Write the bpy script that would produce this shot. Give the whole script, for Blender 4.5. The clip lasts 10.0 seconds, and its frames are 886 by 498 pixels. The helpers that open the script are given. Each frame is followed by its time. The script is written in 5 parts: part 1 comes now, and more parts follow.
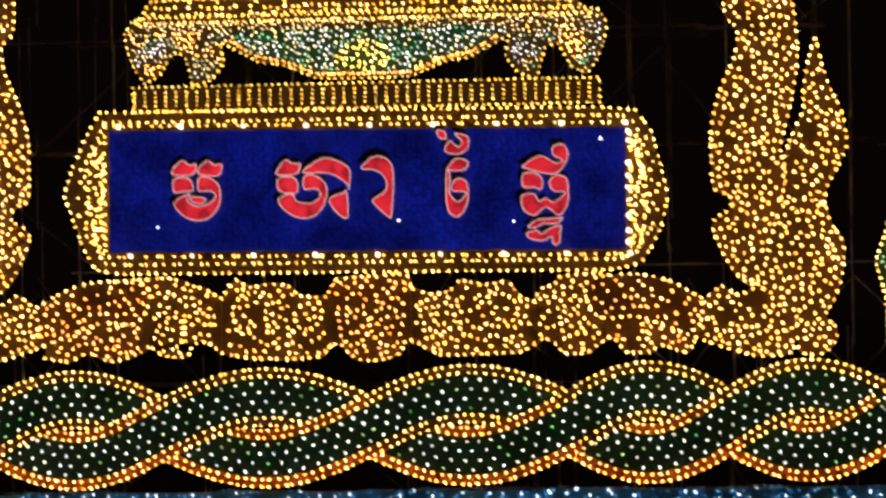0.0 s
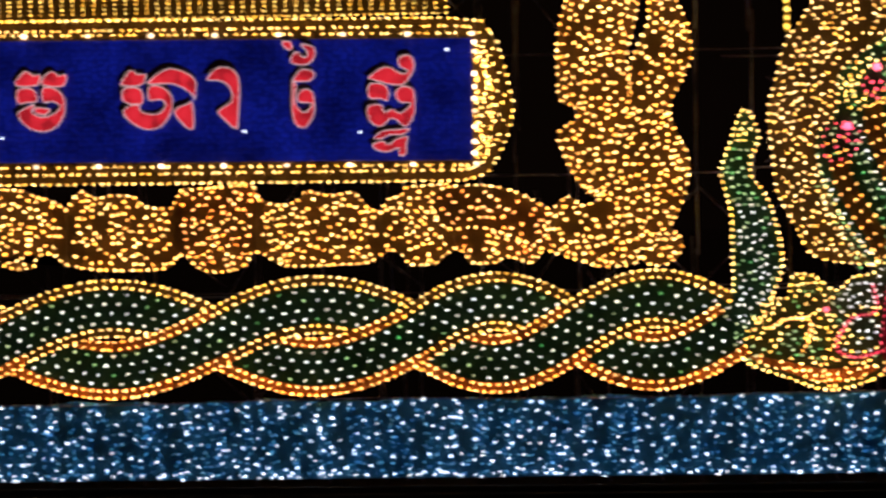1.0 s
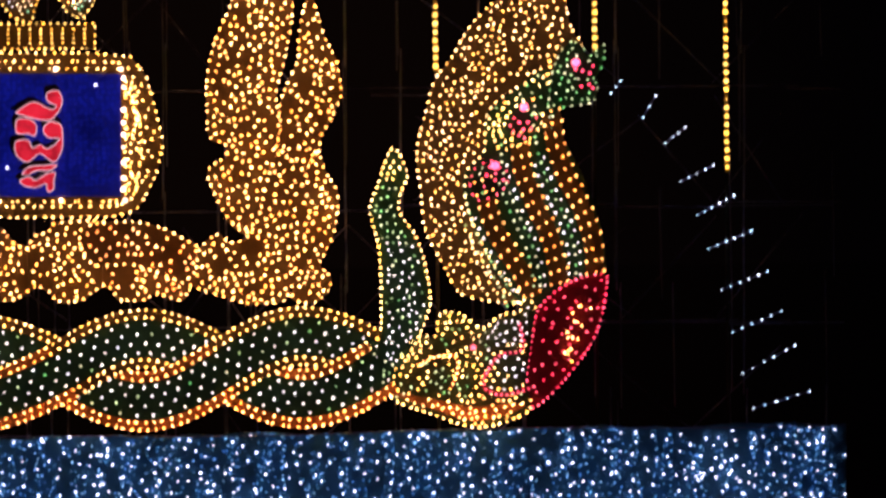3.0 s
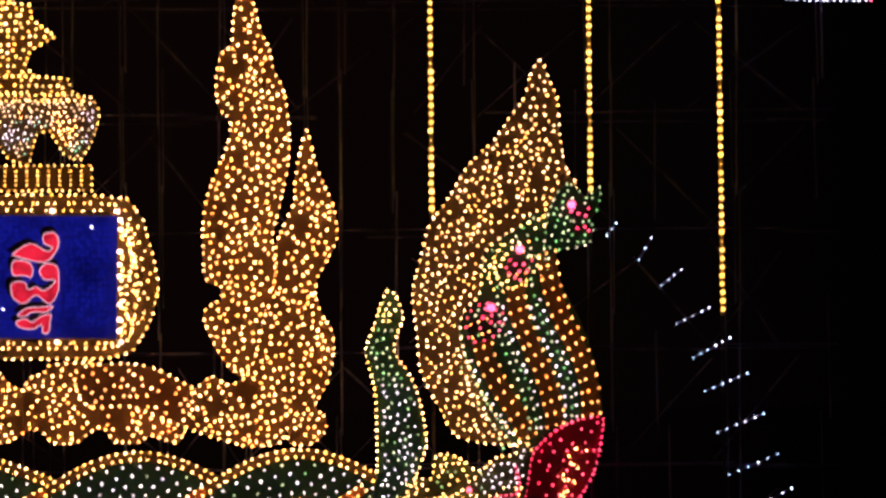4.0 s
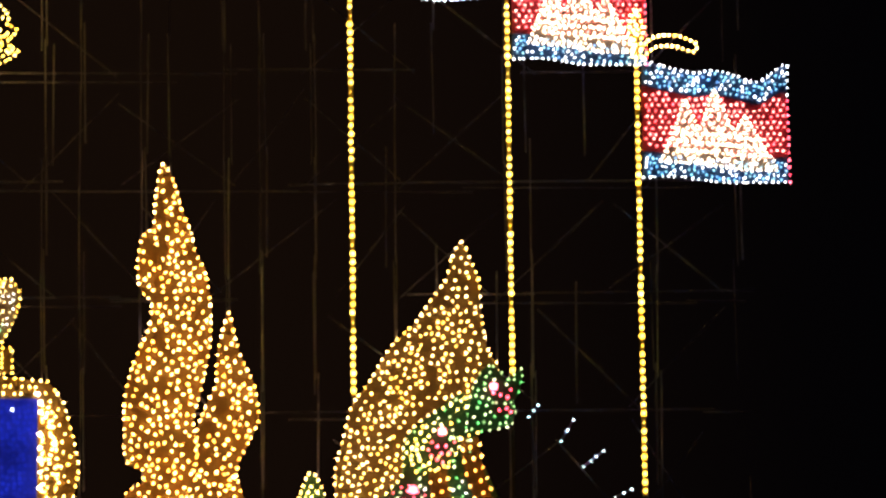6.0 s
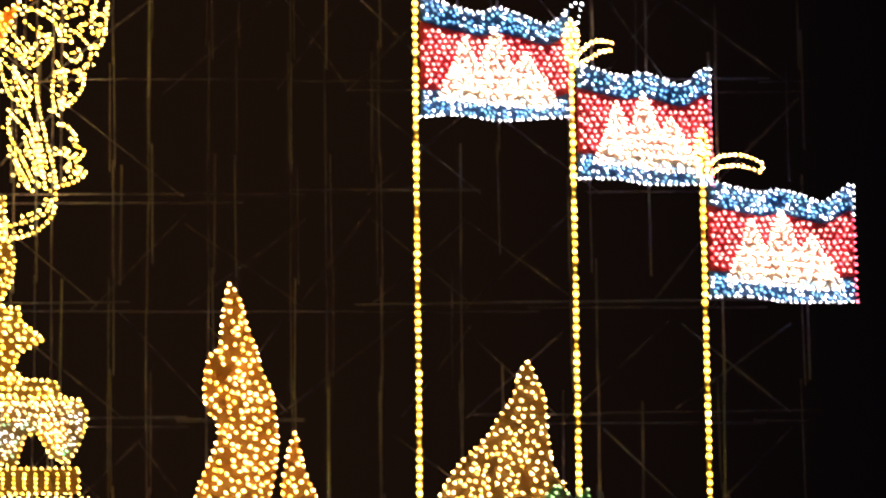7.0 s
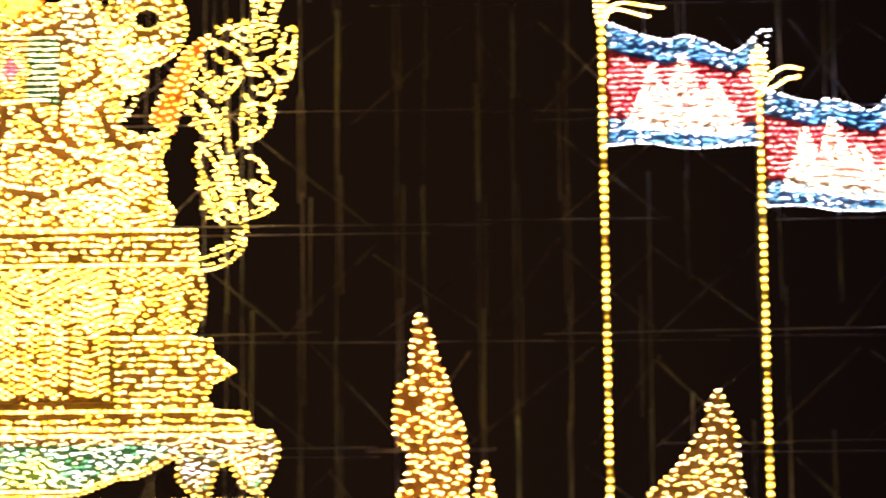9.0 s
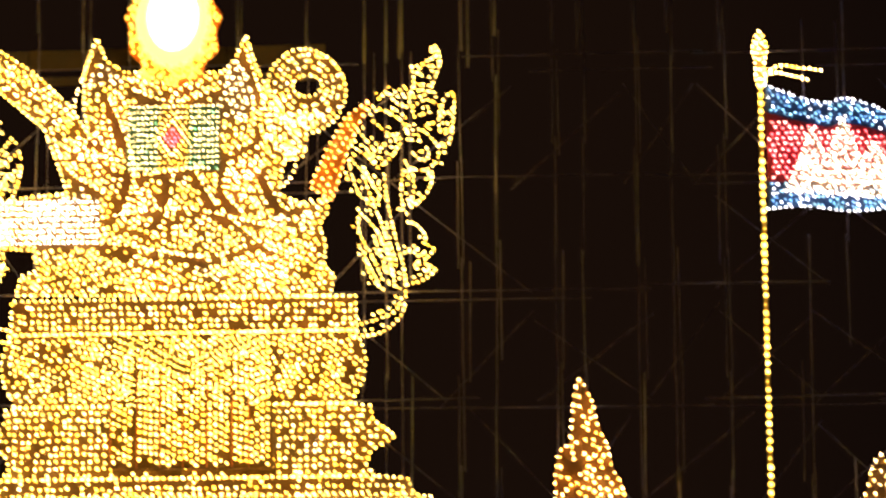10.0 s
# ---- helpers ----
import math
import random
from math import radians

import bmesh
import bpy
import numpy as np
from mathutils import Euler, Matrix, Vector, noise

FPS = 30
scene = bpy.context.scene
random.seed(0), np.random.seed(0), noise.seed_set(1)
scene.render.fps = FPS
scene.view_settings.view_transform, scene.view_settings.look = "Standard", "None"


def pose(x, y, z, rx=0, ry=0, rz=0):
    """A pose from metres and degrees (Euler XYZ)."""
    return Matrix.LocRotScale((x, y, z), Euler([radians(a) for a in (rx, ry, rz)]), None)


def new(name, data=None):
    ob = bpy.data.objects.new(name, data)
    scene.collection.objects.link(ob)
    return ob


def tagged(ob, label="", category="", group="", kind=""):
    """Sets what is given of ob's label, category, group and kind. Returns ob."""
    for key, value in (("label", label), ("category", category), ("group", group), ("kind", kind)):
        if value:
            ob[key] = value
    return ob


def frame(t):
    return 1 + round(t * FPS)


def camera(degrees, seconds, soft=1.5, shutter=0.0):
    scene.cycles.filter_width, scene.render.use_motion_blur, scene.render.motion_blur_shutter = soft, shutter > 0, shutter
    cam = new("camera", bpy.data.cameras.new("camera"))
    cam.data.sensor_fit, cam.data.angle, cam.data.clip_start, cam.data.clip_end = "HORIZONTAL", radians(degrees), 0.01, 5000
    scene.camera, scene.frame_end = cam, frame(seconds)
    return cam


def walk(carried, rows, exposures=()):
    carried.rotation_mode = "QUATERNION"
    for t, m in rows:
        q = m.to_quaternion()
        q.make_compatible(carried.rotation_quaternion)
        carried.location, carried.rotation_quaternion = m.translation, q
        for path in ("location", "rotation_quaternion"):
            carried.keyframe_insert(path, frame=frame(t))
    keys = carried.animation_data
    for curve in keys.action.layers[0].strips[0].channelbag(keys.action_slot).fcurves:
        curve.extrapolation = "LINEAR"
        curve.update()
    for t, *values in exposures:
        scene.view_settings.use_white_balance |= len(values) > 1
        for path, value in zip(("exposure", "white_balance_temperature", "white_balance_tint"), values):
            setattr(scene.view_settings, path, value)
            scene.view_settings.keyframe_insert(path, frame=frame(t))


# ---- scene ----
# camera: held by hand on the far bank, only turning
EYE = (-1.19, -52.64, 6.67)


def aim(pan, tilt, roll):
    return pose(*EYE, 90 + tilt, 0, -pan) @ pose(0, 0, 0, 0, 0, roll)


cam = camera(16.83, 10.0, soft=2.7, shutter=0.5)
walk(cam, [
    (0, aim(-7.024, 1.200, -0.786)),
    (0.5, aim(-5.857, 0.199, -0.750)),
    (0.7, aim(-5.262, -0.220, -0.790)),
    (1, aim(-4.111, -0.543, -0.881)),
    (1.3, aim(-2.543, -0.550, -0.860)),
    (1.5, aim(-1.568, -0.726, -0.849)),
    (1.8, aim(-0.379, -0.950, -0.820)),
    (2, aim(0.291, -0.971, -0.806)),
    (2.3, aim(1.286, -1.000, -0.800)),
    (2.5, aim(1.884, -0.683, -0.807)),
    (2.7, aim(2.463, -0.465, -0.741)),
    (3.8, aim(2.644, 2.393, -0.473)),
    (4, aim(2.710, 2.808, -0.541)),
    (4.2, aim(2.740, 3.190, -0.560)),
    (4.5, aim(2.755, 3.734, -0.587)),
    (4.7, aim(2.885, 4.394, -0.530)),
    (5, aim(3.398, 5.373, -0.429)),
    (5.2, aim(3.636, 5.573, -0.429)),
    (6.3, aim(4.321, 6.902, -0.859)),
    (6.4, aim(4.240, 7.180, -0.790)),
    (6.5, aim(4.231, 7.439, -0.731)),
    (6.8, aim(3.463, 8.131, -0.700)),
    (7, aim(3.000, 8.577, -0.672)),
    (7.2, aim(2.687, 8.778, -0.620)),
    (7.5, aim(2.453, 9.011, -0.578)),
    (8, aim(2.173, 9.334, -0.710)),
    (8.5, aim(1.599, 9.641, -0.656)),
    (8.8, aim(0.660, 9.270, -0.630)),
    (9, aim(-0.642, 9.179, -0.619)),
    (9.3, aim(-1.755, 9.341, -0.450)),
    (9.5, aim(-2.430, 9.639, -0.345)),
    (9.8, aim(-3.230, 10.077, -0.370)),
    (10, aim(-3.729, 10.447, -0.387)),
], exposures=[(0, 0.05, 6500, 10), (1.0, 0.02, 6500, 12), (1.5, -0.03, 6500, 20), (2.0, 0.12, 6500, 32), (2.7, 0.2, 6500, 36), (4.0, 0.3, 6500, 52), (4.7, 0.47, 6550, 38), (5.2, 0.8, 6600, 17), (6.3, 1.95, 6900, 5),
    (7.0, 2.3, 7000, 10), (7.5, 2.35, 7000, 16), (8.5, 2.46, 7000, 20), (9.0, 2.42, 6900, 11), (9.5, 2.3, 6900, 11), (10, 2.05, 7100, 16)])

# night sky: the town's faint brown glow on one side fades to blue black on the other
world = bpy.data.worlds.new("night")
scene.world = world
world.use_nodes = True
wt = world.node_tree
sky_at = wt.nodes.new("ShaderNodeTexCoord")
sky_xyz = wt.nodes.new("ShaderNodeSeparateXYZ")
sky_side = wt.nodes.new("ShaderNodeMapRange")
sky_side.interpolation_type = "SMOOTHSTEP"
sky_side.inputs["From Min"].default_value = -0.02
sky_side.inputs["From Max"].default_value = 0.24
sky_mix = wt.nodes.new("ShaderNodeMix")
sky_mix.data_type = "RGBA"
sky_mix.inputs["A"].default_value = (0.34, 0.17, 0.105, 1)
sky_mix.inputs["B"].default_value = (0.04, 0.035, 0.06, 1)
wt.links.new(sky_at.outputs["Generated"], sky_xyz.inputs["Vector"])
wt.links.new(sky_xyz.outputs["X"], sky_side.inputs["Value"])
wt.links.new(sky_side.outputs["Result"], sky_mix.inputs["Factor"])
wt.links.new(sky_mix.outputs["Result"], wt.nodes["Background"].inputs["Color"])
wt.nodes["Background"].inputs["Strength"].default_value = 0.0058


# ---- materials ----
def base_material(name, colour, rough=0.6, metal=0.0, vary=0.25, scale=6.0, bump=0.15):
    m = bpy.data.materials.new(name)
    m.use_nodes = True
    nt = m.node_tree
    b = nt.nodes["Principled BSDF"]
    tc = nt.nodes.new("ShaderNodeTexCoord")
    n1 = nt.nodes.new("ShaderNodeTexNoise")
    n1.inputs["Scale"].default_value = scale
    n1.inputs["Detail"].default_value = 5
    n2 = nt.nodes.new("ShaderNodeTexNoise")
    n2.inputs["Scale"].default_value = scale * 9
    mix = nt.nodes.new("ShaderNodeMix")
    mix.data_type = "RGBA"
    mix.inputs["A"].default_value = (*[c * (1 - vary) for c in colour], 1)
    mix.inputs["B"].default_value = (*[min(1, c * (1 + vary)) for c in colour], 1)
    nt.links.new(tc.outputs["Object"], n1.inputs["Vector"])
    nt.links.new(tc.outputs["Object"], n2.inputs["Vector"])
    nt.links.new(n1.outputs["Fac"], mix.inputs["Factor"])
    nt.links.new(mix.outputs["Result"], b.inputs["Base Color"])
    bp = nt.nodes.new("ShaderNodeBump")
    bp.inputs["Strength"].default_value = bump
    bp.inputs["Distance"].default_value = 0.01
    nt.links.new(n2.outputs["Fac"], bp.inputs["Height"])
    nt.links.new(bp.outputs["Normal"], b.inputs["Normal"])
    b.inputs["Roughness"].default_value = rough
    b.inputs["Metallic"].default_value = metal
    return m


HOT = 1.95  # the filament's glare against the size of its glass
GLASS = 0.72


def lamp_material(name, colour, strength, low=0.45, tint=None, hot=HOT):
    """A lit bulb: every bulb of a string burns a little brighter or weaker."""
    strength = strength * hot
    m = bpy.data.materials.new(name)
    m.use_nodes = True
    nt = m.node_tree
    b = nt.nodes["Principled BSDF"]
    b.inputs["Base Color"].default_value = (*[0.4 + 0.4 * c for c in colour], 1)
    b.inputs["Roughness"].default_value = 0.25
    g = nt.nodes.new("ShaderNodeNewGeometry")
    oi = nt.nodes.new("ShaderNodeObjectInfo")
    ad = nt.nodes.new("ShaderNodeMath")
    fr = nt.nodes.new("ShaderNodeMath")
    fr.operation = "FRACT"
    nt.links.new(g.outputs["Random Per Island"], ad.inputs[0])
    nt.links.new(oi.outputs["Random"], ad.inputs[1])
    nt.links.new(ad.outputs["Value"], fr.inputs[0])
    mr = nt.nodes.new("ShaderNodeMapRange")
    mr.inputs["To Min"].default_value = strength * low
    mr.inputs["To Max"].default_value = strength * 1.35
    nt.links.new(fr.outputs["Value"], mr.inputs["Value"])
    nt.links.new(mr.outputs["Result"], b.inputs["Emission Strength"])
    mix = nt.nodes.new("ShaderNodeMix")
    mix.data_type = "RGBA"
    mix.inputs["A"].default_value = (*colour, 1)
    mix.inputs["B"].default_value = (*(tint or colour), 1)
    wn = nt.nodes.new("ShaderNodeTexWhiteNoise")
    wn.noise_dimensions = "1D"
    nt.links.new(fr.outputs["Value"], wn.inputs["W"])
    nt.links.new(wn.outputs["Value"], mix.inputs["Factor"])
    nt.links.new(mix.outputs["Result"], b.inputs["Emission Color"])
    return m


AMBER = lamp_material("amber_bulb", (1.0, 0.36, 0.04), 7.5, tint=(1.0, 0.60, 0.19))
DEEP = lamp_material("deep_amber_bulb", (1.0, 0.25, 0.025), 7.0, tint=(1.0, 0.50, 0.17))
YELLOW = lamp_material("yellow_bulb", (1.0, 0.48, 0.05), 6.5, tint=(1.0, 0.65, 0.22))
GOLD = lamp_material("gold_bulb", (1.0, 0.47, 0.028), 2.7, low=0.3, tint=(1.0, 0.70, 0.17))
WHITE = lamp_material("white_bulb", (0.85, 0.88, 0.95), 2.0, tint=(1.0, 0.92, 0.75))
ORANGE = lamp_material("orange_bulb", (1.0, 0.30, 0.03), 4.0, tint=(1.0, 0.50, 0.12))
CYAN = lamp_material("cyan_bulb", (0.24, 0.72, 0.95), 0.62, tint=(0.10, 0.42, 0.90))
BLUE = lamp_material("blue_bulb", (0.03, 0.25, 0.68), 0.6, tint=(0.07, 0.46, 0.72))
COOL = lamp_material("cool_white_bulb", (0.70, 0.85, 1.0), 2.1, tint=(0.95, 0.94, 0.95))
RED = lamp_material("red_bulb", (1.0, 0.03, 0.08), 2.2, tint=(1.0, 0.10, 0.16))
PINK = lamp_material("pink_bulb", (1.0, 0.10, 0.20), 3.0, hot=1.0)
GREEN = lamp_material("green_bulb", (0.06, 0.55, 0.12), 1.1, tint=(0.95, 1.0, 0.55))
LEAF = lamp_material("leaf_green_bulb", (0.05, 0.55, 0.20), 1.0, tint=(0.5, 0.9, 0.6))
WARM = lamp_material("warm_flood_bulb", (1.0, 0.74, 0.50), 5.2, hot=1.0)
EMBER = lamp_material("ember_bulb", (1.0, 0.40, 0.03), 1.2, low=0.6, tint=(1.0, 0.50, 0.06), hot=1.0)
SPRAY_LAMP = lamp_material("spray_bulb", (0.40, 0.85, 1.0), 1.8, tint=(0.8, 0.95, 1.0))
FLAG_BLUE = lamp_material("flag_blue_bulb", (0.06, 0.30, 0.85), 0.75, tint=(0.25, 0.75, 0.95))
FLAG_RED = lamp_material("flag_red_bulb", (1.0, 0.06, 0.09), 2.1, tint=(1.0, 0.40, 0.36))
CREST_LAMP = lamp_material("crest_bulb", (1.0, 0.46, 0.06), 6.0, tint=(1.0, 0.66, 0.28))
PALE = lamp_material("pale_gold_bulb", (1.0, 0.78, 0.42), 2.1, low=0.3, tint=(1.0, 0.68, 0.22))
POLE = lamp_material("pole_bulb", (1.0, 0.55, 0.05), 3.0, low=0.7, tint=(1.0, 0.66, 0.12), hot=1.0)
FACE = lamp_material("face_glow", (1.0, 0.83, 0.52), 0.9, low=1.2, hot=1.0)
FACE_EDGE = lamp_material("face_edge_glow", (1.0, 0.62, 0.20), 0.42, low=1.2, hot=1.0)

P_AMBER = base_material("amber_paint", (0.125, 0.068, 0.012))
P_GOLD = base_material("gold_paint", (0.11, 0.056, 0.011))
P_YELLOW = base_material("yellow_paint", (0.13, 0.072, 0.015))
P_CREST = base_material("crest_cloth", (0.10, 0.058, 0.012))
P_FLAG = base_material("flag_blue_cloth", (0.012, 0.045, 0.13), vary=0.5, scale=3.0)
P_APRON = base_material("apron_green_paint", (0.03, 0.10, 0.035))
P_ORANGE = base_material("orange_paint", (0.42, 0.13, 0.02))
P_BLADE = base_material("blade_paint", (0.40, 0.18, 0.025))
P_GREEN = base_material("green_paint", (0.014, 0.065, 0.022))
P_HEAD = base_material("mossy_gold_paint", (0.05, 0.06, 0.015), vary=0.6, scale=3.0)
P_RED = base_material("red_paint", (0.24, 0.010, 0.025))
P_NAVY = base_material("navy_paint", (0.045, 0.25, 0.50), vary=0.7, scale=2.4)
P_TEMPLE = base_material("temple_cloth", (0.20, 0.15, 0.12))
P_POLE = base_material("yellow_pole_paint", (0.45, 0.30, 0.03))
P_DARK = base_material("dark_cloth", (0.025, 0.02, 0.02), rough=0.9)
P_STEEL = base_material("galvanised_steel", (0.20, 0.20, 0.42), rough=0.45, metal=0.3)
# paler copy of the steel: light falling on some tubes, put into the colour
P_BRIGHT = base_material("lit_galvanised_steel", (0.55, 0.60, 0.85), rough=0.35, metal=0.5)
P_PLANK = base_material("scaffold_plank", (0.09, 0.075, 0.07), rough=0.85, scale=2.0)
P_HULL = base_material("black_hull_paint", (0.02, 0.018, 0.018), rough=0.7)


def panel_material():
    """Blue light panel: a fine net of blue diodes behind a clouded sheet."""
    m = base_material("blue_light_panel", (0.01, 0.012, 0.16), rough=0.5)
    nt = m.node_tree
    b = nt.nodes["Principled BSDF"]
    tc = nt.nodes["Texture Coordinate"]
    vo = nt.nodes.new("ShaderNodeTexVoronoi")
    vo.inputs["Scale"].default_value = 10.5
    vo.inputs["Randomness"].default_value = 0.6
    no = nt.nodes.new("ShaderNodeTexNoise")
    no.inputs["Scale"].default_value = 1.1
    no.inputs["Detail"].default_value = 4
    nt.links.new(tc.outputs["Object"], vo.inputs["Vector"])
    nt.links.new(tc.outputs["Object"], no.inputs["Vector"])
    r1 = nt.nodes.new("ShaderNodeMapRange")
    r1.inputs["From Max"].default_value = 0.55
    r1.inputs["To Min"].default_value = 1.8
    r1.inputs["To Max"].default_value = 0.7
    r2 = nt.nodes.new("ShaderNodeMapRange")
    r2.inputs["From Min"].default_value = 0.3
    r2.inputs["From Max"].default_value = 0.75
    r2.inputs["To Min"].default_value = 0.05
    r2.inputs["To Max"].default_value = 0.19
    mu = nt.nodes.new("ShaderNodeMath")
    mu.operation = "MULTIPLY"
    nt.links.new(vo.outputs["Distance"], r1.inputs["Value"])
    nt.links.new(no.outputs["Fac"], r2.inputs["Value"])
    nt.links.new(r1.outputs["Result"], mu.inputs[0])
    nt.links.new(r2.outputs["Result"], mu.inputs[1])
    b.inputs["Emission Color"].default_value = (0.02, 0.045, 1.0, 1)
    nt.links.new(mu.outputs["Value"], b.inputs["Emission Strength"])
    return m


P_PANEL = panel_material()
L_RED = base_material("red_letter_plastic", (0.45, 0.012, 0.02), rough=0.25, scale=4.0)


def lit_from_within(m, colour, low, high, scale):
    """Uneven light through a coloured plastic face."""
    nt = m.node_tree
    b = nt.nodes["Principled BSDF"]
    no = nt.nodes.new("ShaderNodeTexNoise")
    no.inputs["Scale"].default_value = scale
    mr = nt.nodes.new("ShaderNodeMapRange")
    mr.inputs["From Min"].default_value = 0.35
    mr.inputs["From Max"].default_value = 0.68
    mr.inputs["To Min"].default_value = low
    mr.inputs["To Max"].default_value = high
    nt.links.new(nt.nodes["Texture Coordinate"].outputs["Object"], no.inputs["Vector"])
    nt.links.new(no.outputs["Fac"], mr.inputs["Value"])
    nt.links.new(mr.outputs["Result"], b.inputs["Emission Strength"])
    b.inputs["Emission Color"].default_value = (*colour, 1)


lit_from_within(L_RED, (0.9, 0.03, 0.05), 0.38, 0.95, 4.5)
L_RIM = base_material("letter_rim", (0.75, 0.68, 0.70), rough=0.4)
L_RIM.node_tree.nodes["Principled BSDF"].inputs["Emission Color"].default_value = (1.0, 0.72, 0.75, 1)
L_RIM.node_tree.nodes["Principled BSDF"].inputs["Emission Strength"].default_value = 0.7


# ---- shape helpers ----
rng = np.random.default_rng(7)
PHI = (1 + 5 ** 0.5) / 2
ICO_V = np.array([(a, b * PHI, 0) for a in (-1, 1) for b in (-1, 1)] + [(0, a, b * PHI) for a in (-1, 1) for b in (-1, 1)]
                 + [(b * PHI, 0, a) for a in (-1, 1) for b in (-1, 1)]) / (1 + PHI ** 2) ** 0.5


def hull_faces():
    bm = bmesh.new()
    for v in ICO_V:
        bm.verts.new(v)
    bmesh.ops.convex_hull(bm, input=bm.verts)
    bm.verts.index_update()
    f = [[v.index for v in face.verts] for face in bm.faces]
    bm.free()
    return np.array(f)


ICO_F = hull_faces()


def smooth(pts, steps=5, closed=True):
    """A Catmull-Rom curve through the points."""
    p = np.array(pts, float)
    n = len(p)
    out = []
    for i in range(n if closed else n - 1):
        if closed:
            a, b, c, d = p[i - 1], p[i], p[(i + 1) % n], p[(i + 2) % n]
        else:
            a, b, c, d = p[max(i - 1, 0)], p[i], p[i + 1], p[min(i + 2, n - 1)]
        for k in range(steps):
            u = k / steps
            out.append(0.5 * (2 * b + (c - a) * u + (2 * a - 5 * b + 4 * c - d) * u ** 2 + (3 * b - a - 3 * c + d) * u ** 3))
    if not closed:
        out.append(p[-1])
    return np.array(out)


def along(path, gap, closed=False, jitter=0.0):
    """Points at even steps along a path."""
    p = np.array(path, float)
    if closed:
        p = np.vstack([p, p[:1]])
    seg = np.hypot(*np.diff(p, axis=0).T)
    s = np.concatenate([[0], np.cumsum(seg)])
    n = max(2, int(round(s[-1] / gap)))
    q = np.linspace(0, s[-1], n + (0 if closed else 1))
    if closed:
        q = q[:n]
    q = np.clip(q + rng.normal(0, 1, len(q)) * jitter * gap, 0, s[-1])
    return np.c_[np.interp(q, s, p[:, 0]), np.interp(q, s, p[:, 1])]


def inside(pts, poly):
    p, q = np.array(pts, float), np.array(poly, float)
    hit = np.zeros(len(p), bool)
    for (x1, z1), (x2, z2) in zip(q, np.roll(q, -1, 0)):
        c = ((z1 > p[:, 1]) != (z2 > p[:, 1]))
        hit ^= c & (p[:, 0] < (x2 - x1) * (p[:, 1] - z1) / (z2 - z1 + 1e-12) + x1)
    return hit


def clear_of(pts, poly, d):
    p, q = np.array(pts, float), np.array(poly, float)
    best = np.full(len(p), 1e9)
    for a, b in zip(q, np.roll(q, -1, 0)):
        ab = b - a
        t = np.clip(((p - a) @ ab) / (ab @ ab + 1e-12), 0, 1)
        best = np.minimum(best, np.hypot(*(p - a - t[:, None] * ab).T))
    return p[best > d]


def fill(poly, gap, jitter=0.28, margin=0.1, turn=0.0, drop=0.0):
    """Staggered rows of points inside an outline, more or less out of line."""
    q = np.array(poly, float)
    c, r = (q.min(0) + q.max(0)) / 2, np.hypot(*(q.max(0) - q.min(0))) / 2 + gap
    n = int(r / gap) + 1
    i, j = np.meshgrid(np.arange(-n, n + 1), np.arange(-int(n * 1.2), int(n * 1.2) + 1))
    p = np.c_[((i + 0.5 * (j % 2)) * gap).ravel(), (j * gap * 0.87).ravel()]
    p = p + (rng.random(p.shape) - 0.5) * 2.6 * jitter * gap
    a = radians(turn)
    p = p @ np.array([[math.cos(a), math.sin(a)], [-math.sin(a), math.cos(a)]]) + c
    p = p[inside(p, q)]
    if margin and len(p):
        p = clear_of(p, q, margin)
    if jitter > 0.2:
        keep = []
        for k in rng.permutation(len(p)):
            if not keep or np.min(np.hypot(*(p[keep] - p[k]).T)) > 0.72 * gap:
                keep.append(k)
        p = p[keep]
    return p[rng.random(len(p)) >= drop]


def patchwork(poly, gap, cells, margin=0.08):
    """Bulb rows laid by hand, patch by patch, each patch at its own slant."""
    q = np.array(poly, float)
    seeds = q.min(0) + rng.random((cells, 2)) * (q.max(0) - q.min(0))
    out = []
    for k in range(cells):
        p = fill(q, gap * rng.uniform(0.9, 1.2), 0.12, margin, turn=rng.uniform(-50, 50))
        d = np.hypot(p[:, None, 0] - seeds[None, :, 0], p[:, None, 1] - seeds[None, :, 1])
        o = np.sort(d, 1)
        out.append(p[(np.argmin(d, 1) == k) & (o[:, 1] - o[:, 0] > 0.015)])
    p = np.vstack(out)
    rest = fill(q, gap, 0.1, margin)
    d = np.array([np.min(np.hypot(*(p - r).T)) for r in rest])
    return np.vstack([p, rest[d > gap * 0.95]])


def mirror(pts, axis):
    return [(2 * axis - x, z) for x, z in pts]


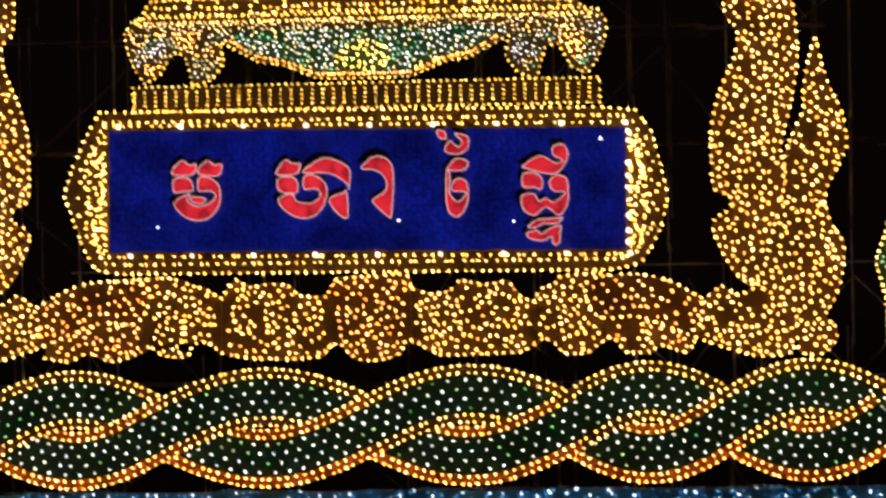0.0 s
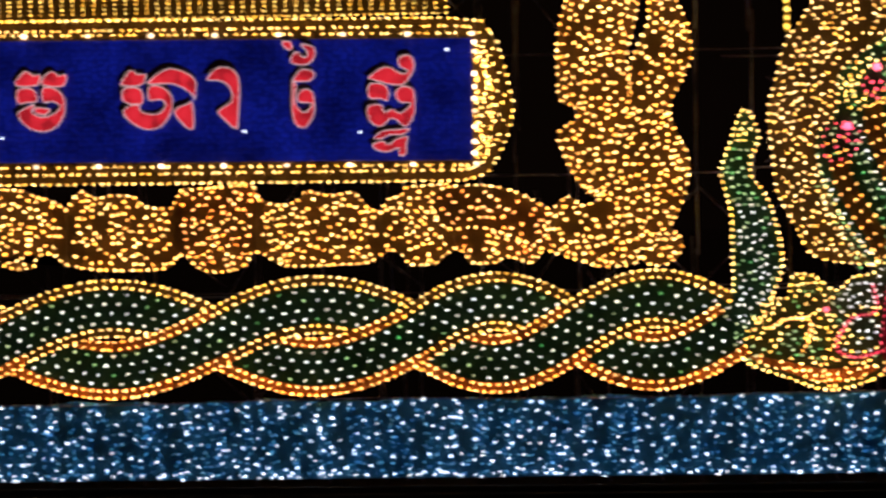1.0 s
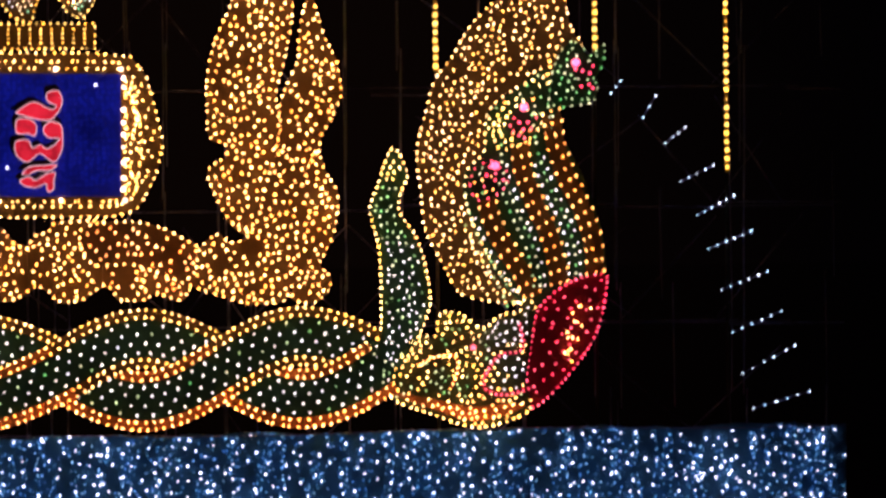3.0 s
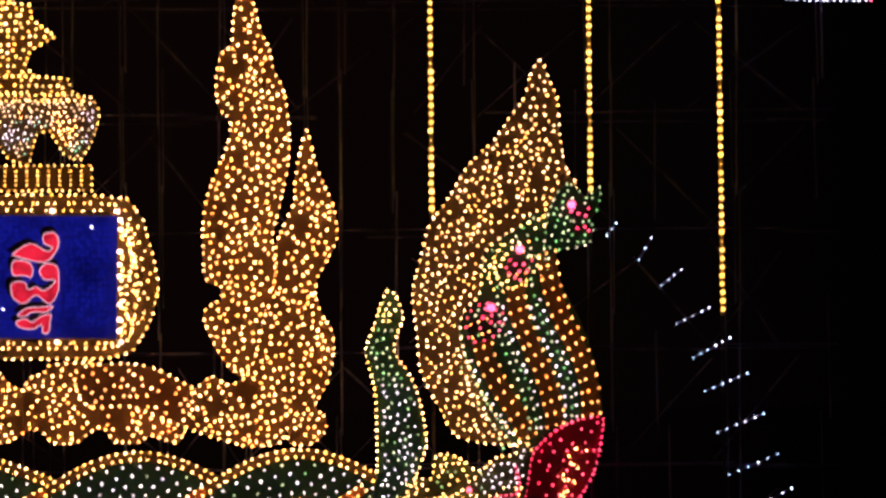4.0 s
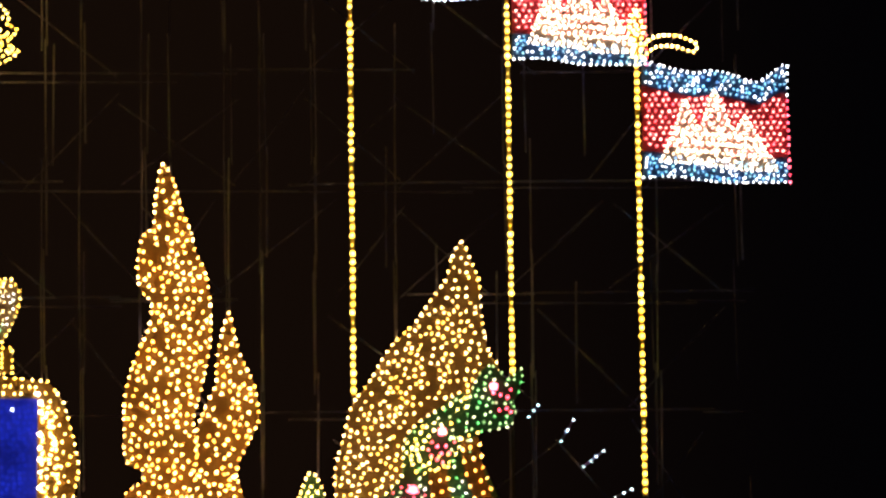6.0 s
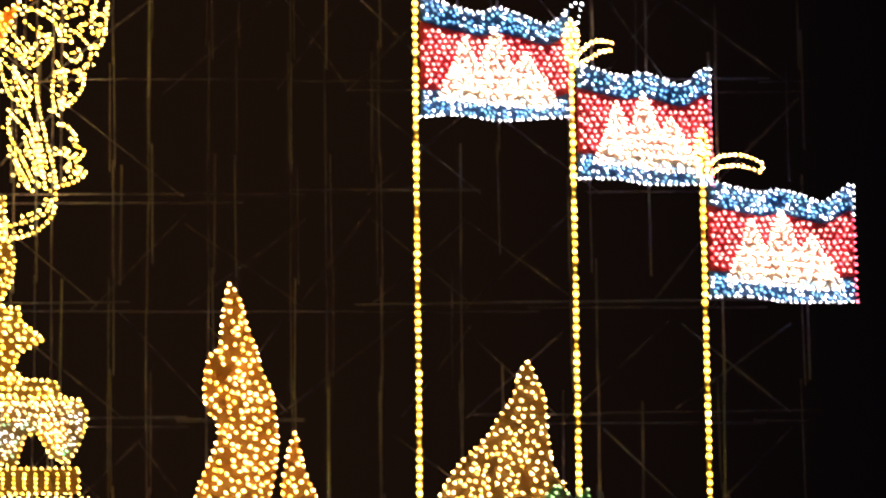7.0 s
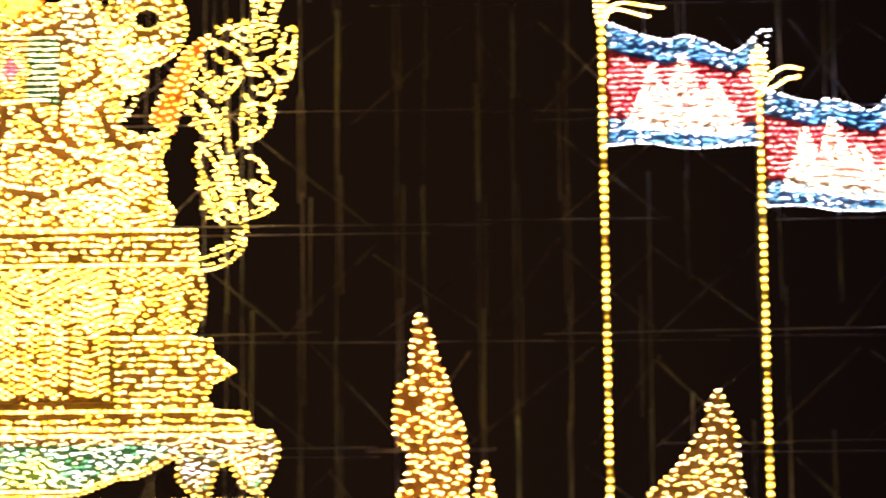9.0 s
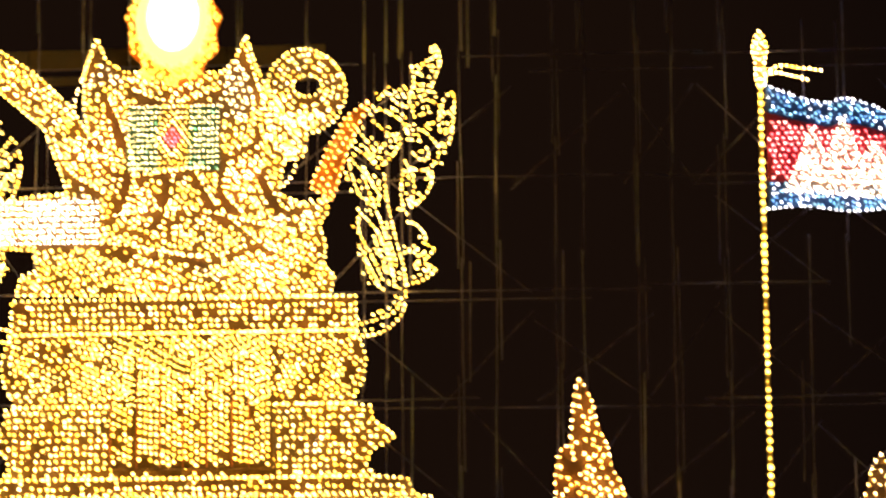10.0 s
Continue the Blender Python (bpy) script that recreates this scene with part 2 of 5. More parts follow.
class Shape:
    """Collects plates, bulbs and tubes for one mesh."""

    def __init__(self):
        self.v, self.f, self.m, self.mats, self.n = [], [], [], [], 0

    def slot(self, mat):
        if mat not in self.mats:
            self.mats.append(mat)
        return self.mats.index(mat)

    def add(self, verts, faces, mat):
        k = self.slot(mat)
        self.v.append(np.array(verts, float))
        self.f += [[int(i) + self.n for i in f] for f in faces]
        self.m += [k] * len(faces)
        self.n += len(verts)
        return self

    def plate(self, outline, y=0.0, thick=0.05, mat=None, bevel=0.015):
        """A cut board, its front rim eased, front at y."""
        q = np.array(outline, float)
        if np.sum(q[:, 0] * np.roll(q[:, 1], -1) - np.roll(q[:, 0], -1) * q[:, 1]) < 0:
            q = q[::-1]
        n = len(q)
        t = np.roll(q, -1, 0) - np.roll(q, 1, 0)
        nrm = np.c_[-t[:, 1], t[:, 0]] / (np.hypot(*t.T)[:, None] + 1e-9)
        rings = [(q + nrm * bevel, y), (q, y + bevel), (q, y + thick)]
        v = np.vstack([np.c_[r[:, 0], np.full(n, yy), r[:, 1]] for r, yy in rings])
        f = [list(range(n)), list(range(3 * n - 1, 2 * n - 1, -1))]
        for r in (0, 1):
            for i in range(n):
                j = (i + 1) % n
                f.append([r * n + i, (r + 1) * n + i, (r + 1) * n + j, r * n + j])
        return self.add(v, f, mat)

    def bulbs(self, pts, y=-0.035, r=0.030, mat=None):
        p = np.array(pts, float).reshape(-1, 2)
        if not len(p):
            return self
        size = r * (GLASS if r < 0.04 else 1) * (0.85 + 0.3 * rng.random(len(p)))
        c = np.c_[p[:, 0], np.full(len(p), y), p[:, 1]]
        v = (c[:, None, :] + ICO_V[None] * size[:, None, None]).reshape(-1, 3)
        f = (ICO_F[None] + 12 * np.arange(len(p))[:, None, None]).reshape(-1, 3)
        return self.add(v, f, mat)

    def tube(self, path, r, mat, sides=6, caps=True):
        """A round tube along 3D points."""
        p = [Vector(q) for q in path]
        v, f = [], []
        for i, c in enumerate(p):
            d = (p[min(i + 1, len(p) - 1)] - p[max(i - 1, 0)]).normalized()
            a = d.orthogonal().normalized() if abs(d.y) > 0.9 else d.cross(Vector((0, 1, 0))).normalized()
            b = d.cross(a)
            for k in range(sides):
                w = 2 * math.pi * k / sides
                v.append(c + a * (r * math.cos(w)) + b * (r * math.sin(w)))
        for i in range(len(p) - 1):
            for k in range(sides):
                j = (k + 1) % sides
                f.append([i * sides + k, i * sides + j, (i + 1) * sides + j, (i + 1) * sides + k])
        if caps:
            f += [list(range(sides))[::-1], [(len(p) - 1) * sides + k for k in range(sides)]]
        return self.add([tuple(q) for q in v], f, mat)

    def rim(self, outline, y, r, mat):
        q = [tuple(a) for a in outline]
        q = q + q[:2]
        return self.tube([(x, y, z) for x, z in q], r, mat, 5, False)

    def dome(self, centre, rx, rz, depth, y, mat, rings=5, seg=24):
        v, f = [(centre[0], y - depth, centre[1])], []
        for i in range(1, rings + 1):
            a = i / rings * math.pi / 2
            for k in range(seg):
                w = 2 * math.pi * k / seg
                v.append((centre[0] + rx * math.sin(a) * math.cos(w), y - depth * math.cos(a), centre[1] + rz * math.sin(a) * math.sin(w)))
        for k in range(seg):
            f.append([0, 1 + k, 1 + (k + 1) % seg])
            for i in range(rings - 1):
                a, b = 1 + i * seg, 1 + (i + 1) * seg
                f.append([a + k, b + k, b + (k + 1) % seg, a + (k + 1) % seg])
        return self.add(v, f, mat)

    def make(self, name, parent=None, label="", kind=""):
        me = bpy.data.meshes.new(name)
        me.from_pydata(np.vstack(self.v).tolist(), [], self.f)
        for m in self.mats:
            me.materials.append(m)
        me.polygons.foreach_set("material_index", self.m)
        ob = new(name, me)
        if parent:
            ob.parent = parent
            if not parent.parent:
                ob.matrix_parent_inverse = Matrix.Translation(-parent.location)
        return tagged(ob, label, kind=kind)


def thing(name, at, label, category, group=""):
    ob = new(name)
    ob.empty_display_size = 0.2
    ob.location = at
    return tagged(ob, label, category, group)


BULBS = {}


def bulb(parent, x, z, y, r, mat):
    """One bulb of its own, on a mesh that alike bulbs share."""
    r = r * (GLASS if r < 0.04 else 1)
    key = (mat.name, round(r, 4))
    if key not in BULBS:
        me = bpy.data.meshes.new("bulb")
        me.from_pydata((ICO_V * r).tolist(), [], ICO_F.tolist())
        me.materials.append(mat)
        BULBS[key] = me
    ob = new("bulb", BULBS[key])
    ob.parent = parent
    if not parent.parent:
        ob.matrix_parent_inverse = Matrix.Translation(-parent.location)
    ob.location = (x, y, z)


def strung(parent, name, pts, mat, y=-0.035, r=0.030, label="", single=False):
    """A string of bulbs: bulb by bulb, or as one part where they crowd."""
    if single and len(pts):
        for x, z in np.array(pts, float).reshape(-1, 2):
            bulb(parent, x, z, y, r * rng.choice((0.9, 1.0, 1.1)), mat)
        return
    if len(pts):
        return Shape().bulbs(pts, y, r, mat).make(name, parent, label, "stuff")


# ---- ground, water and barge ----
def water():
    m = base_material("night_river", (0.01, 0.011, 0.012), rough=0.12, vary=0.1, scale=0.6, bump=0.5)
    nt = m.node_tree
    nt.nodes["Bump"].inputs["Distance"].default_value = 0.08
    s = Shape().add([(-900, -400, 0), (900, -400, 0), (900, 1500, 0), (-900, 1500, 0)], [[0, 1, 2, 3]], m)
    tagged(s.make("water"), "dark rippled river water at night", "water", kind="structure")
    b = Shape().add([(-60, -70, -1), (60, -70, -1), (60, -51, -1), (-60, -51, -1), (-60, -70, 5.1), (60, -70, 5.1), (60, -52, 5.1), (-60, -52, 5.1)],
                    [[4, 5, 6, 7], [0, 1, 5, 4], [1, 2, 6, 5], [2, 3, 7, 6], [3, 0, 4, 7]], P_DARK)
    tagged(b.make("ground"), "dark stone river bank", "ground", kind="structure")


water()
X0, X1 = -20.2, 8.6

barge = thing("barge", (-6, 1.5, 0), "black flat-decked barge carrying the light display", "barge")
Shape().plate([(X0 - 1, -0.3), (X1 + 0.6, -0.3), (X1 + 1.2, 1.9), (X0 - 1.6, 1.9)], -0.12, 4.6, P_HULL, 0.05).make("hull", barge)
Shape().tube([(X0 - 1.6, -0.13, 1.6), (X1 + 1.1, -0.13, 1.6)], 0.05, P_DARK).make("rubbing_rail", barge)
Shape().plate([(X0 - 1.2, 1.9), (X1 + 0.9, 1.9), (X1 + 0.9, 2.0), (X0 - 1.2, 2.0)], -0.1, 4.4, P_DARK, 0.01).make("deck", barge)

# ---- scaffolding ----
scaffolding = thing("scaffolding", (-6, 0.5, 2.0), "bare galvanised steel scaffolding standing on the barge deck", "scaffolding")


def scaffold():
    levels = [3.3, 5.4, 7.5, 9.6, 11.68, 13.72, 15.75, 17.78, 20.02]
    right = [-4.34, -3.72, -2.63, -2.09, -1.13, -0.49, 0.48, 1.9, 2.62, 3.9, 4.35, 5.33, 6.6, 8.2]
    xs = sorted(right + [-5.44, -5.72, -6.13] + [2 * -9.04 - x for x in right if -9.04 - x < -4] + [-7.12, -8.39, -10.4, -11.26, -12.13])
    r = random.Random(3)
    for x in xs:
        for y in (1.0 if -6.5 < x < -3.6 else 0.5, 1.5):
            top = 22.5 if x < 4 else 20.2
            z = 2.0
            while z < top:
                e = min(top, z + r.choice((1.9, 2.1, 2.1)))
                if y < 1.2 and x < 1 or r.random() < 0.66:
                    dx = r.uniform(-.14, .14) if y > 1.2 else r.uniform(-.03, .03)
                    # tubes near the statue's head, and a few others, take the lit copy
                    lit_tube = z > 19.8 and x < -3 or r.random() < 0.09
                    Shape().tube([(x + dx, y, z), (x + dx + r.uniform(-.03, .03), y, e + 0.12)], 0.024 if z > 19.8 else r.choice((0.010, 0.013, 0.016)), P_BRIGHT if lit_tube else P_STEEL).make("standard", scaffolding)
                z = e
    for z in levels:
        for y in (0.55, 1.55):
            a = -20.0
            while a < 8.2:
                b = min(8.3, a + r.choice((2.1, 3.2, 4.2)))
                dz = r.uniform(-.05, .05)
                if r.random() < (0.85 if y < 1 else 0.6):
                    Shape().tube([(a - 0.1, y, z + dz), (b + 0.1, y, z + dz + r.uniform(-.02, .03))], r.choice((0.008, 0.011, 0.014)), P_STEEL).make("ledger", scaffolding)
                a = b
    # crossed braces, bay by bay
    for z in levels[:-1]:
        a = -18.6
        while a < 7.0:
            b = a + r.choice((1.25, 1.7, 2.1))
            for up in (0, 1):
                if r.random() < 0.58:
                    y = r.choice((0.9, 1.6))
                    p, q = (a, b) if up else (b, a)
                    Shape().tube([(p + r.uniform(-.1, .1), y, z + r.uniform(0, .15)), (q + r.uniform(-.1, .1), y, z + r.uniform(1.6, 2.0))], r.choice((0.008, 0.011)), P_STEEL, 5).make("brace", scaffolding)
            a = b
    # walkway behind the statue's shoulders
    for i in range(4):
        x = -14.2 + 1.85 * i
        Shape().plate([(x, 20.06), (x + 1.83, 20.06), (x + 1.83, 20.42 + 0.02 * (i % 2)), (x, 20.42)], 0.78, 0.04, P_PLANK, 0.006).make("toe_board", scaffolding)
        Shape().plate([(x, 19.88), (x + 1.83, 19.88), (x + 1.83, 19.93), (x, 19.93)], 0.84, 0.5, P_PLANK, 0.004).make("walkway_plank", scaffolding)


scaffold()

# ---- blue wave band ----
wave = thing("wave_band", (-6, 0, 2.0), "long low band of blue and white lights like river water", "light band")


def wave_band():
    n = 60
    xs = np.linspace(X0, 8.32, n)
    top = [(x, 3.55 + 0.025 * math.sin(x * 2.1) + 0.02 * math.sin(x * 5.3) + 0.003 * x + (0.03 if x > 2 else 0)) for x in xs]
    out = [(X0, 2.1)] + top + [(8.3, 2.16)]
    Shape().plate(out[::-1], -0.02, 0.06, P_NAVY).make("backing_board", wave)
    q = np.array(out)
    # hanging strands of bulbs, bright and dim, with slack gaps at the top
    pts = []
    x = X0 + 0.05
    while x < 8.3:
        bend, ph = rng.uniform(-0.45, 0.45), rng.uniform(0, 6)
        z = 2.2 + rng.random() * 0.08
        while z < 3.56:
            k = (z - 2.1) / 1.4
            pts.append((x + bend * k + 0.07 * math.sin(ph + 3 * k) + rng.normal(0, .035), z + rng.normal(0, .02)))
            z += 0.125 + rng.random() * 0.08
        x += rng.uniform(0.085, 0.13)
    p = np.array(pts)
    p = p[inside(p, q)]
    sag = np.array([noise.noise(Vector((a * 0.8, b * 0.8, 1.7))) for a, b in p])
    p = p[~((sag < -0.42) & (p[:, 1] > 3.25))]
    cloud = np.array([noise.noise(Vector((a * 0.9, b * 1.3, 3.1))) for a, b in p])
    u = rng.random(len(p)) + 0.4 * cloud
    strung(wave, "blue_light_string", p[u < 0.6], BLUE, -0.05, 0.021)
    strung(wave, "cyan_light_string", p[(u >= 0.6) & (u < 0.97)], CYAN, -0.05, 0.023)
    strung(wave, "white_light_string", p[u >= 0.97], COOL, -0.06, 0.028)
    w = fill(q, 0.215, 0.34, 0.03, drop=0.06)
    strung(wave, "white_light_string", w, COOL, -0.06, 0.026)
    low = along([(X0, 2.18), (8.3, 2.24)], 0.26, jitter=0.3)
    low = low + rng.normal(0, .03, low.shape)
    strung(wave, "white_light_string", low, COOL, -0.06, 0.027)
    Shape().tube([(x, -0.06, 3.55 + 0.004 * x + 0.03 * math.sin(x * 0.7)) for x in np.linspace(X0, 8.3, 40)], 0.012, P_STEEL, 5).make("cable", wave)


wave_band()

# ---- braided serpent bodies ----
CROSS = [-22.4, -19.2, -15.97, -12.75, -9.02, -5.46, -2.67, 0.11]


def strand(sign):
    th = thing("braided_serpent", (-8, -0.1, 2.1), "green braided serpent edged with yellow and orange bulbs", "serpent", "braided serpents")
    us = np.linspace(1.0, len(CROSS) - 1, (len(CROSS) - 2) * 24 + 1)
    c = []
    for u in us:
        x = np.interp(u, range(len(CROSS)), CROSS)
        s = math.sin(math.pi * u) * sign
        c.append((x, 4.66 + 0.006 * (x + 9) + 0.55 * s, -0.10 - 0.09 * math.cos(math.pi * u) * sign))
    c = np.array(c)
    t = np.gradient(c[:, :2], axis=0)
    t /= np.hypot(*t.T)[:, None]
    nrm = np.c_[-t[:, 1], t[:, 0]]
    hw = 0.52

    def at(off):
        return c[:, :2] + nrm * off

    def build(o1, o2, dy, thick, mat_of, name):
        a, b = at(o1), at(o2)
        n = len(c)
        v = []
        for k in range(n):
            for p, y in ((a, 0.0), (b, 0.0), (b, thick), (a, thick)):
                v.append((p[k][0], c[k][2] + dy + y, p[k][1]))
        s = Shape().add(v, [[0, 1, 2, 3]], mat_of(0))
        for k in range(n - 1):
            s.f += [[4 * k + e, 4 * k + 4 + e, 4 * k + 4 + (e + 1) % 4, 4 * k + (e + 1) % 4] for e in range(4)]
            s.m += [s.slot(mat_of(k))] * 4
        return s.make(name, th)

    build(-hw, hw, 0, 0.04, lambda i: P_GREEN, "body_board")
    hue = lambda i: P_YELLOW if c[i][1] > 4.66 else P_ORANGE
    build(hw - 0.19, hw, -0.02, 0.03, hue, "upper_edge_band")
    build(-hw, -hw + 0.19, -0.02, 0.03, hue, "lower_edge_band")
    s1, s2, s3 = Shape(), Shape(), Shape()
    for off, gap in ((hw - 0.02, 0.145), (hw - 0.15, 0.16), (-hw + 0.02, 0.145), (-hw + 0.15, 0.16)):
        p = at(off)
        q = along(p, gap, jitter=0.1)
        y = np.interp(q[:, 0], c[:, 0], c[:, 2])
        for k in range(len(q)):
            (s1 if q[k][1] > 4.66 else s2).bulbs([q[k]], y[k] - 0.05, 0.026, YELLOW if q[k][1] > 4.66 else AMBER)
    arc = np.concatenate([[0], np.cumsum(np.hypot(*np.diff(c[:, :2], axis=0).T))])
    for j, off in enumerate((-0.25, -0.085, 0.085, 0.25)):
        for d in np.arange(0.125 * (j % 2), arc[-1], 0.25):
            k = np.interp(d + rng.normal(0, .012), arc, np.arange(len(arc)))
            p = [np.interp(k, np.arange(len(arc)), at(off)[:, e]) for e in (0, 1)]
            y = np.interp(k, np.arange(len(arc)), c[:, 2])
            s3.bulbs([p], y - 0.04, 0.027, GREEN if rng.random() < 0.14 else WHITE)
    s1.make("yellow_edge_light_string", th, kind="stuff")
    s2.make("amber_edge_light_string", th, kind="stuff")
    s3.make("white_scale_light_string", th, kind="stuff")


strand(1)
strand(-1)

# ---- amber scrollwork and flames ----
XM = -9.04
MAIN_FLAME = [(-2.23, 14.05), (-2.01, 13.68), (-1.88, 13.17), (-1.73, 12.84), (-1.65, 12.45), (-1.48, 12.11), (-1.38, 11.44), (-1.4, 10.82), (-1.47, 10.43),
    (-1.58, 9.93), (-1.7, 9.49), (-1.66, 9.18), (-1.63, 8.77), (-1.42, 8.32), (-1.7, 7.55), (-2.15, 7.06), (-2.37, 7.09), (-2.56, 7.28),
    (-2.78, 7.67), (-2.92, 8.14), (-2.59, 8.39), (-2.62, 8.61), (-2.89, 8.75), (-2.92, 9.22), (-2.92, 9.78), (-2.82, 10.28), (-2.65, 10.72),
    (-2.48, 11.11), (-2.43, 11.56), (-2.62, 11.78), (-2.68, 12.23), (-2.59, 12.73), (-2.4, 12.92), (-2.36, 13.4)]
SIDE_LEAF = [(-1.08, 11.37), (-0.97, 10.93), (-0.83, 10.49), (-0.63, 10.07), (-0.55, 9.54), (-0.61, 9.32), (-0.78, 8.98), (-0.93, 8.71), (-1.01, 8.43),
    (-1.7, 8.38), (-1.63, 8.88), (-1.65, 9.27), (-1.49, 9.71), (-1.31, 10.1), (-1.3, 10.43), (-1.23, 10.88)]
FLAME_BASE = [(-1.01, 8.49), (-0.85, 8.15), (-0.65, 7.82), (-0.63, 7.49), (-0.71, 7.04), (-0.86, 6.71), (-0.96, 6.49), (-0.77, 6.27), (-0.83, 6.0),
    (-1.11, 5.82), (-1.43, 5.89), (-1.48, 6.14), (-1.85, 5.84), (-2.32, 5.84), (-2.62, 6.02), (-3.09, 6.24), (-3.09, 6.76), (-2.75, 7.06),
    (-2.51, 6.9), (-2.09, 7.17), (-1.7, 8.44)]


def flame(flip):
    side = (lambda p: mirror(p, XM)) if flip else (lambda p: p)
    th = thing("flame_ornament", (side([(-1.7, 0)])[0][0], 0, 5.8), "tall amber flame ornament covered in warm bulbs", "light ornament", "flame ornaments")
    for name, pts, y in (("flame_base", FLAME_BASE, -0.27), ("main_flame", MAIN_FLAME, -0.01), ("side_leaf", SIDE_LEAF, -0.09)):
        o = smooth(side(pts), 4)
        b = Shape().plate(o, y, 0.05, P_AMBER).make(name, th)
        strung(b, "edge_light_string", along(o, 0.15, True, 0.12) * 0.985 + o.mean(0) * 0.015, AMBER, y - 0.035, 0.027, single=True)
        f = fill(o, 0.128, 0.33, 0.085, turn=35)
        for (hx, hz), hr in zip(side([(-2.2, 6.85), (-1.62, 9.45), (-1.75, 9.0), (-2.35, 12.4), (-1.2, 9.75)]), (0.2, 0.2, 0.16, 0.13, 0.12)):
            f = f[np.hypot(f[:, 0] - hx, f[:, 1] - hz) > hr]
        strung(b, "face_light_string", f, AMBER, y - 0.035, 0.029, single=True)


flame(False)
flame(True)


SCROLL_TOP = [(-14.9, 6.7), (-14.71, 6.85), (-14.45, 7.05), (-14.24, 7.2), (-13.72, 7.3), (-13.36, 7.34), (-12.58, 7.36), (-12.17, 7.22), (-11.92, 7.14), (-11.66, 6.99),
    (-11.51, 7.21), (-11.38, 7.31), (-11.15, 7.18), (-10.84, 7.23), (-10.46, 7.2), (-10.23, 7.02), (-9.78, 6.99), (-9.59, 7.29), (-9.42, 7.32), (-8.88, 7.35), (-8.35, 7.37),
    (-8.2, 7.1), (-7.8, 7.01), (-7.46, 7.13), (-7.36, 7.25), (-6.95, 7.17), (-6.55, 7.22), (-6.43, 7.11), (-6.28, 6.94), (-6.06, 6.86), (-5.93, 7.08), (-5.7, 7.15), (-5.6, 7.29),
    (-5.3, 7.32), (-4.9, 7.34), (-4.46, 7.2), (-3.9, 6.8), (-3.3, 6.5)]
SCROLL_FOOT = [(-14.9, 5.9), (-14.46, 5.84), (-14.1, 5.98), (-13.69, 5.83), (-13.17, 5.97), (-12.96, 6.1), (-12.71, 5.92), (-12.29, 5.91), (-12.19, 6.11), (-11.93, 6.15), (-11.68, 5.96),
    (-11.22, 5.87), (-10.86, 5.85), (-10.35, 5.84), (-9.89, 5.88), (-9.74, 6.03), (-9.53, 6.12), (-9.38, 5.93), (-9.13, 5.8), (-8.78, 5.81), (-8.47, 5.92), (-8.34, 6.17),
    (-8.12, 6.09), (-7.92, 5.96), (-7.62, 5.88), (-6.72, 5.9), (-6.32, 5.92), (-6.14, 6.01), (-5.92, 6.14), (-5.72, 6.08), (-5.52, 5.88), (-5.12, 5.9), (-4.95, 6.03), (-4.75, 6.15),
    (-4.57, 6.07), (-4.48, 5.9), (-4.03, 5.89), (-3.88, 6.01), (-3.63, 5.94), (-3.39, 5.88), (-3.2, 6.12)]
GAPS = [(-13.52, 6.66, 0.1), (-11.05, 6.68, 0.12), (-4.61, 6.64, 0.17), (-4.37, 6.46, 0.14)]


def scroll(x0, x1, seed):
    """One length of the scrolling leaf band, its upper and lower lobes cut out, its bulbs laid in curls."""
    top = [p for p in SCROLL_TOP if x0 < p[0] < x1]
    low = [p for p in SCROLL_FOOT if x0 < p[0] < x1]
    ends = [(x, [np.interp(x, *np.array(e).T) for e in (SCROLL_TOP, SCROLL_FOOT)]) for x in (x0, x1)]
    top = smooth([(x0, ends[0][1][0])] + top + [(x1, ends[1][1][0])], 4, False)
    low = smooth([(x0, ends[0][1][1])] + low + [(x1, ends[1][1][1])], 4, False)
    o = np.vstack([top, low[::-1]])
    th = thing("scroll_ornament", (o[:, 0].mean(), 0, o[:, 1].min()), "amber scrolling leaf ornament covered in warm bulbs", "light ornament", "scroll ornaments")
    y = -0.05 - 0.03 * (seed % 2)
    Shape().plate(o, y, 0.05, P_AMBER).make("scroll_board", th)
    rim = np.vstack([along(top, 0.14, jitter=0.12) - (0, 0.03), along(low, 0.14, jitter=0.12) + (0, 0.03)])
    strung(th, "edge_light_string", rim, AMBER, y - 0.035, 0.027, single=True)
    r = random.Random(seed)
    cx, cz, w, h = (x0 + x1) / 2, o[:, 1].mean(), (x1 - x0) / 2, 0.6
    turn, ph = r.choice((-1, 1)), r.uniform(0, 6)
    c = []
    for k0, rr in ((-0.45, 0.85), (0.5, 0.75)):
        curl = [(cx + w * k0 + rr * 0.62 * k * math.cos(turn * 6 * k + ph), cz + h * rr * k * math.sin(turn * 6 * k + ph)) for k in np.linspace(0.3, 1, 60)]
        c.append(along(curl, 0.135, jitter=0.12))
        turn, ph = -turn, ph + 1.3
    c = np.vstack(c)
    c = clear_of(c[inside(c, o)], o, 0.09)
    for gx, gz, gr in GAPS:
        c = c[np.hypot((c[:, 0] - gx) / 1.6, c[:, 1] - gz) > gr]
    strung(th, "curl_light_string", c, AMBER, y - 0.04, 0.027, single=True)
    f = fill(o, 0.13, 0.33, 0.09, turn=r.uniform(0, 60))
    d = np.min(np.hypot(f[:, None, 0] - np.vstack([c, rim])[None, :, 0], f[:, None, 1] - np.vstack([c, rim])[None, :, 1]), 1)
    f = f[d > 0.075]
    for gx, gz, gr in GAPS:
        f = f[np.hypot((f[:, 0] - gx) / 1.6, f[:, 1] - gz) > gr]
    strung(th, "face_light_string", f, DEEP if seed % 3 == 0 else AMBER, y - 0.035, 0.027, single=True)


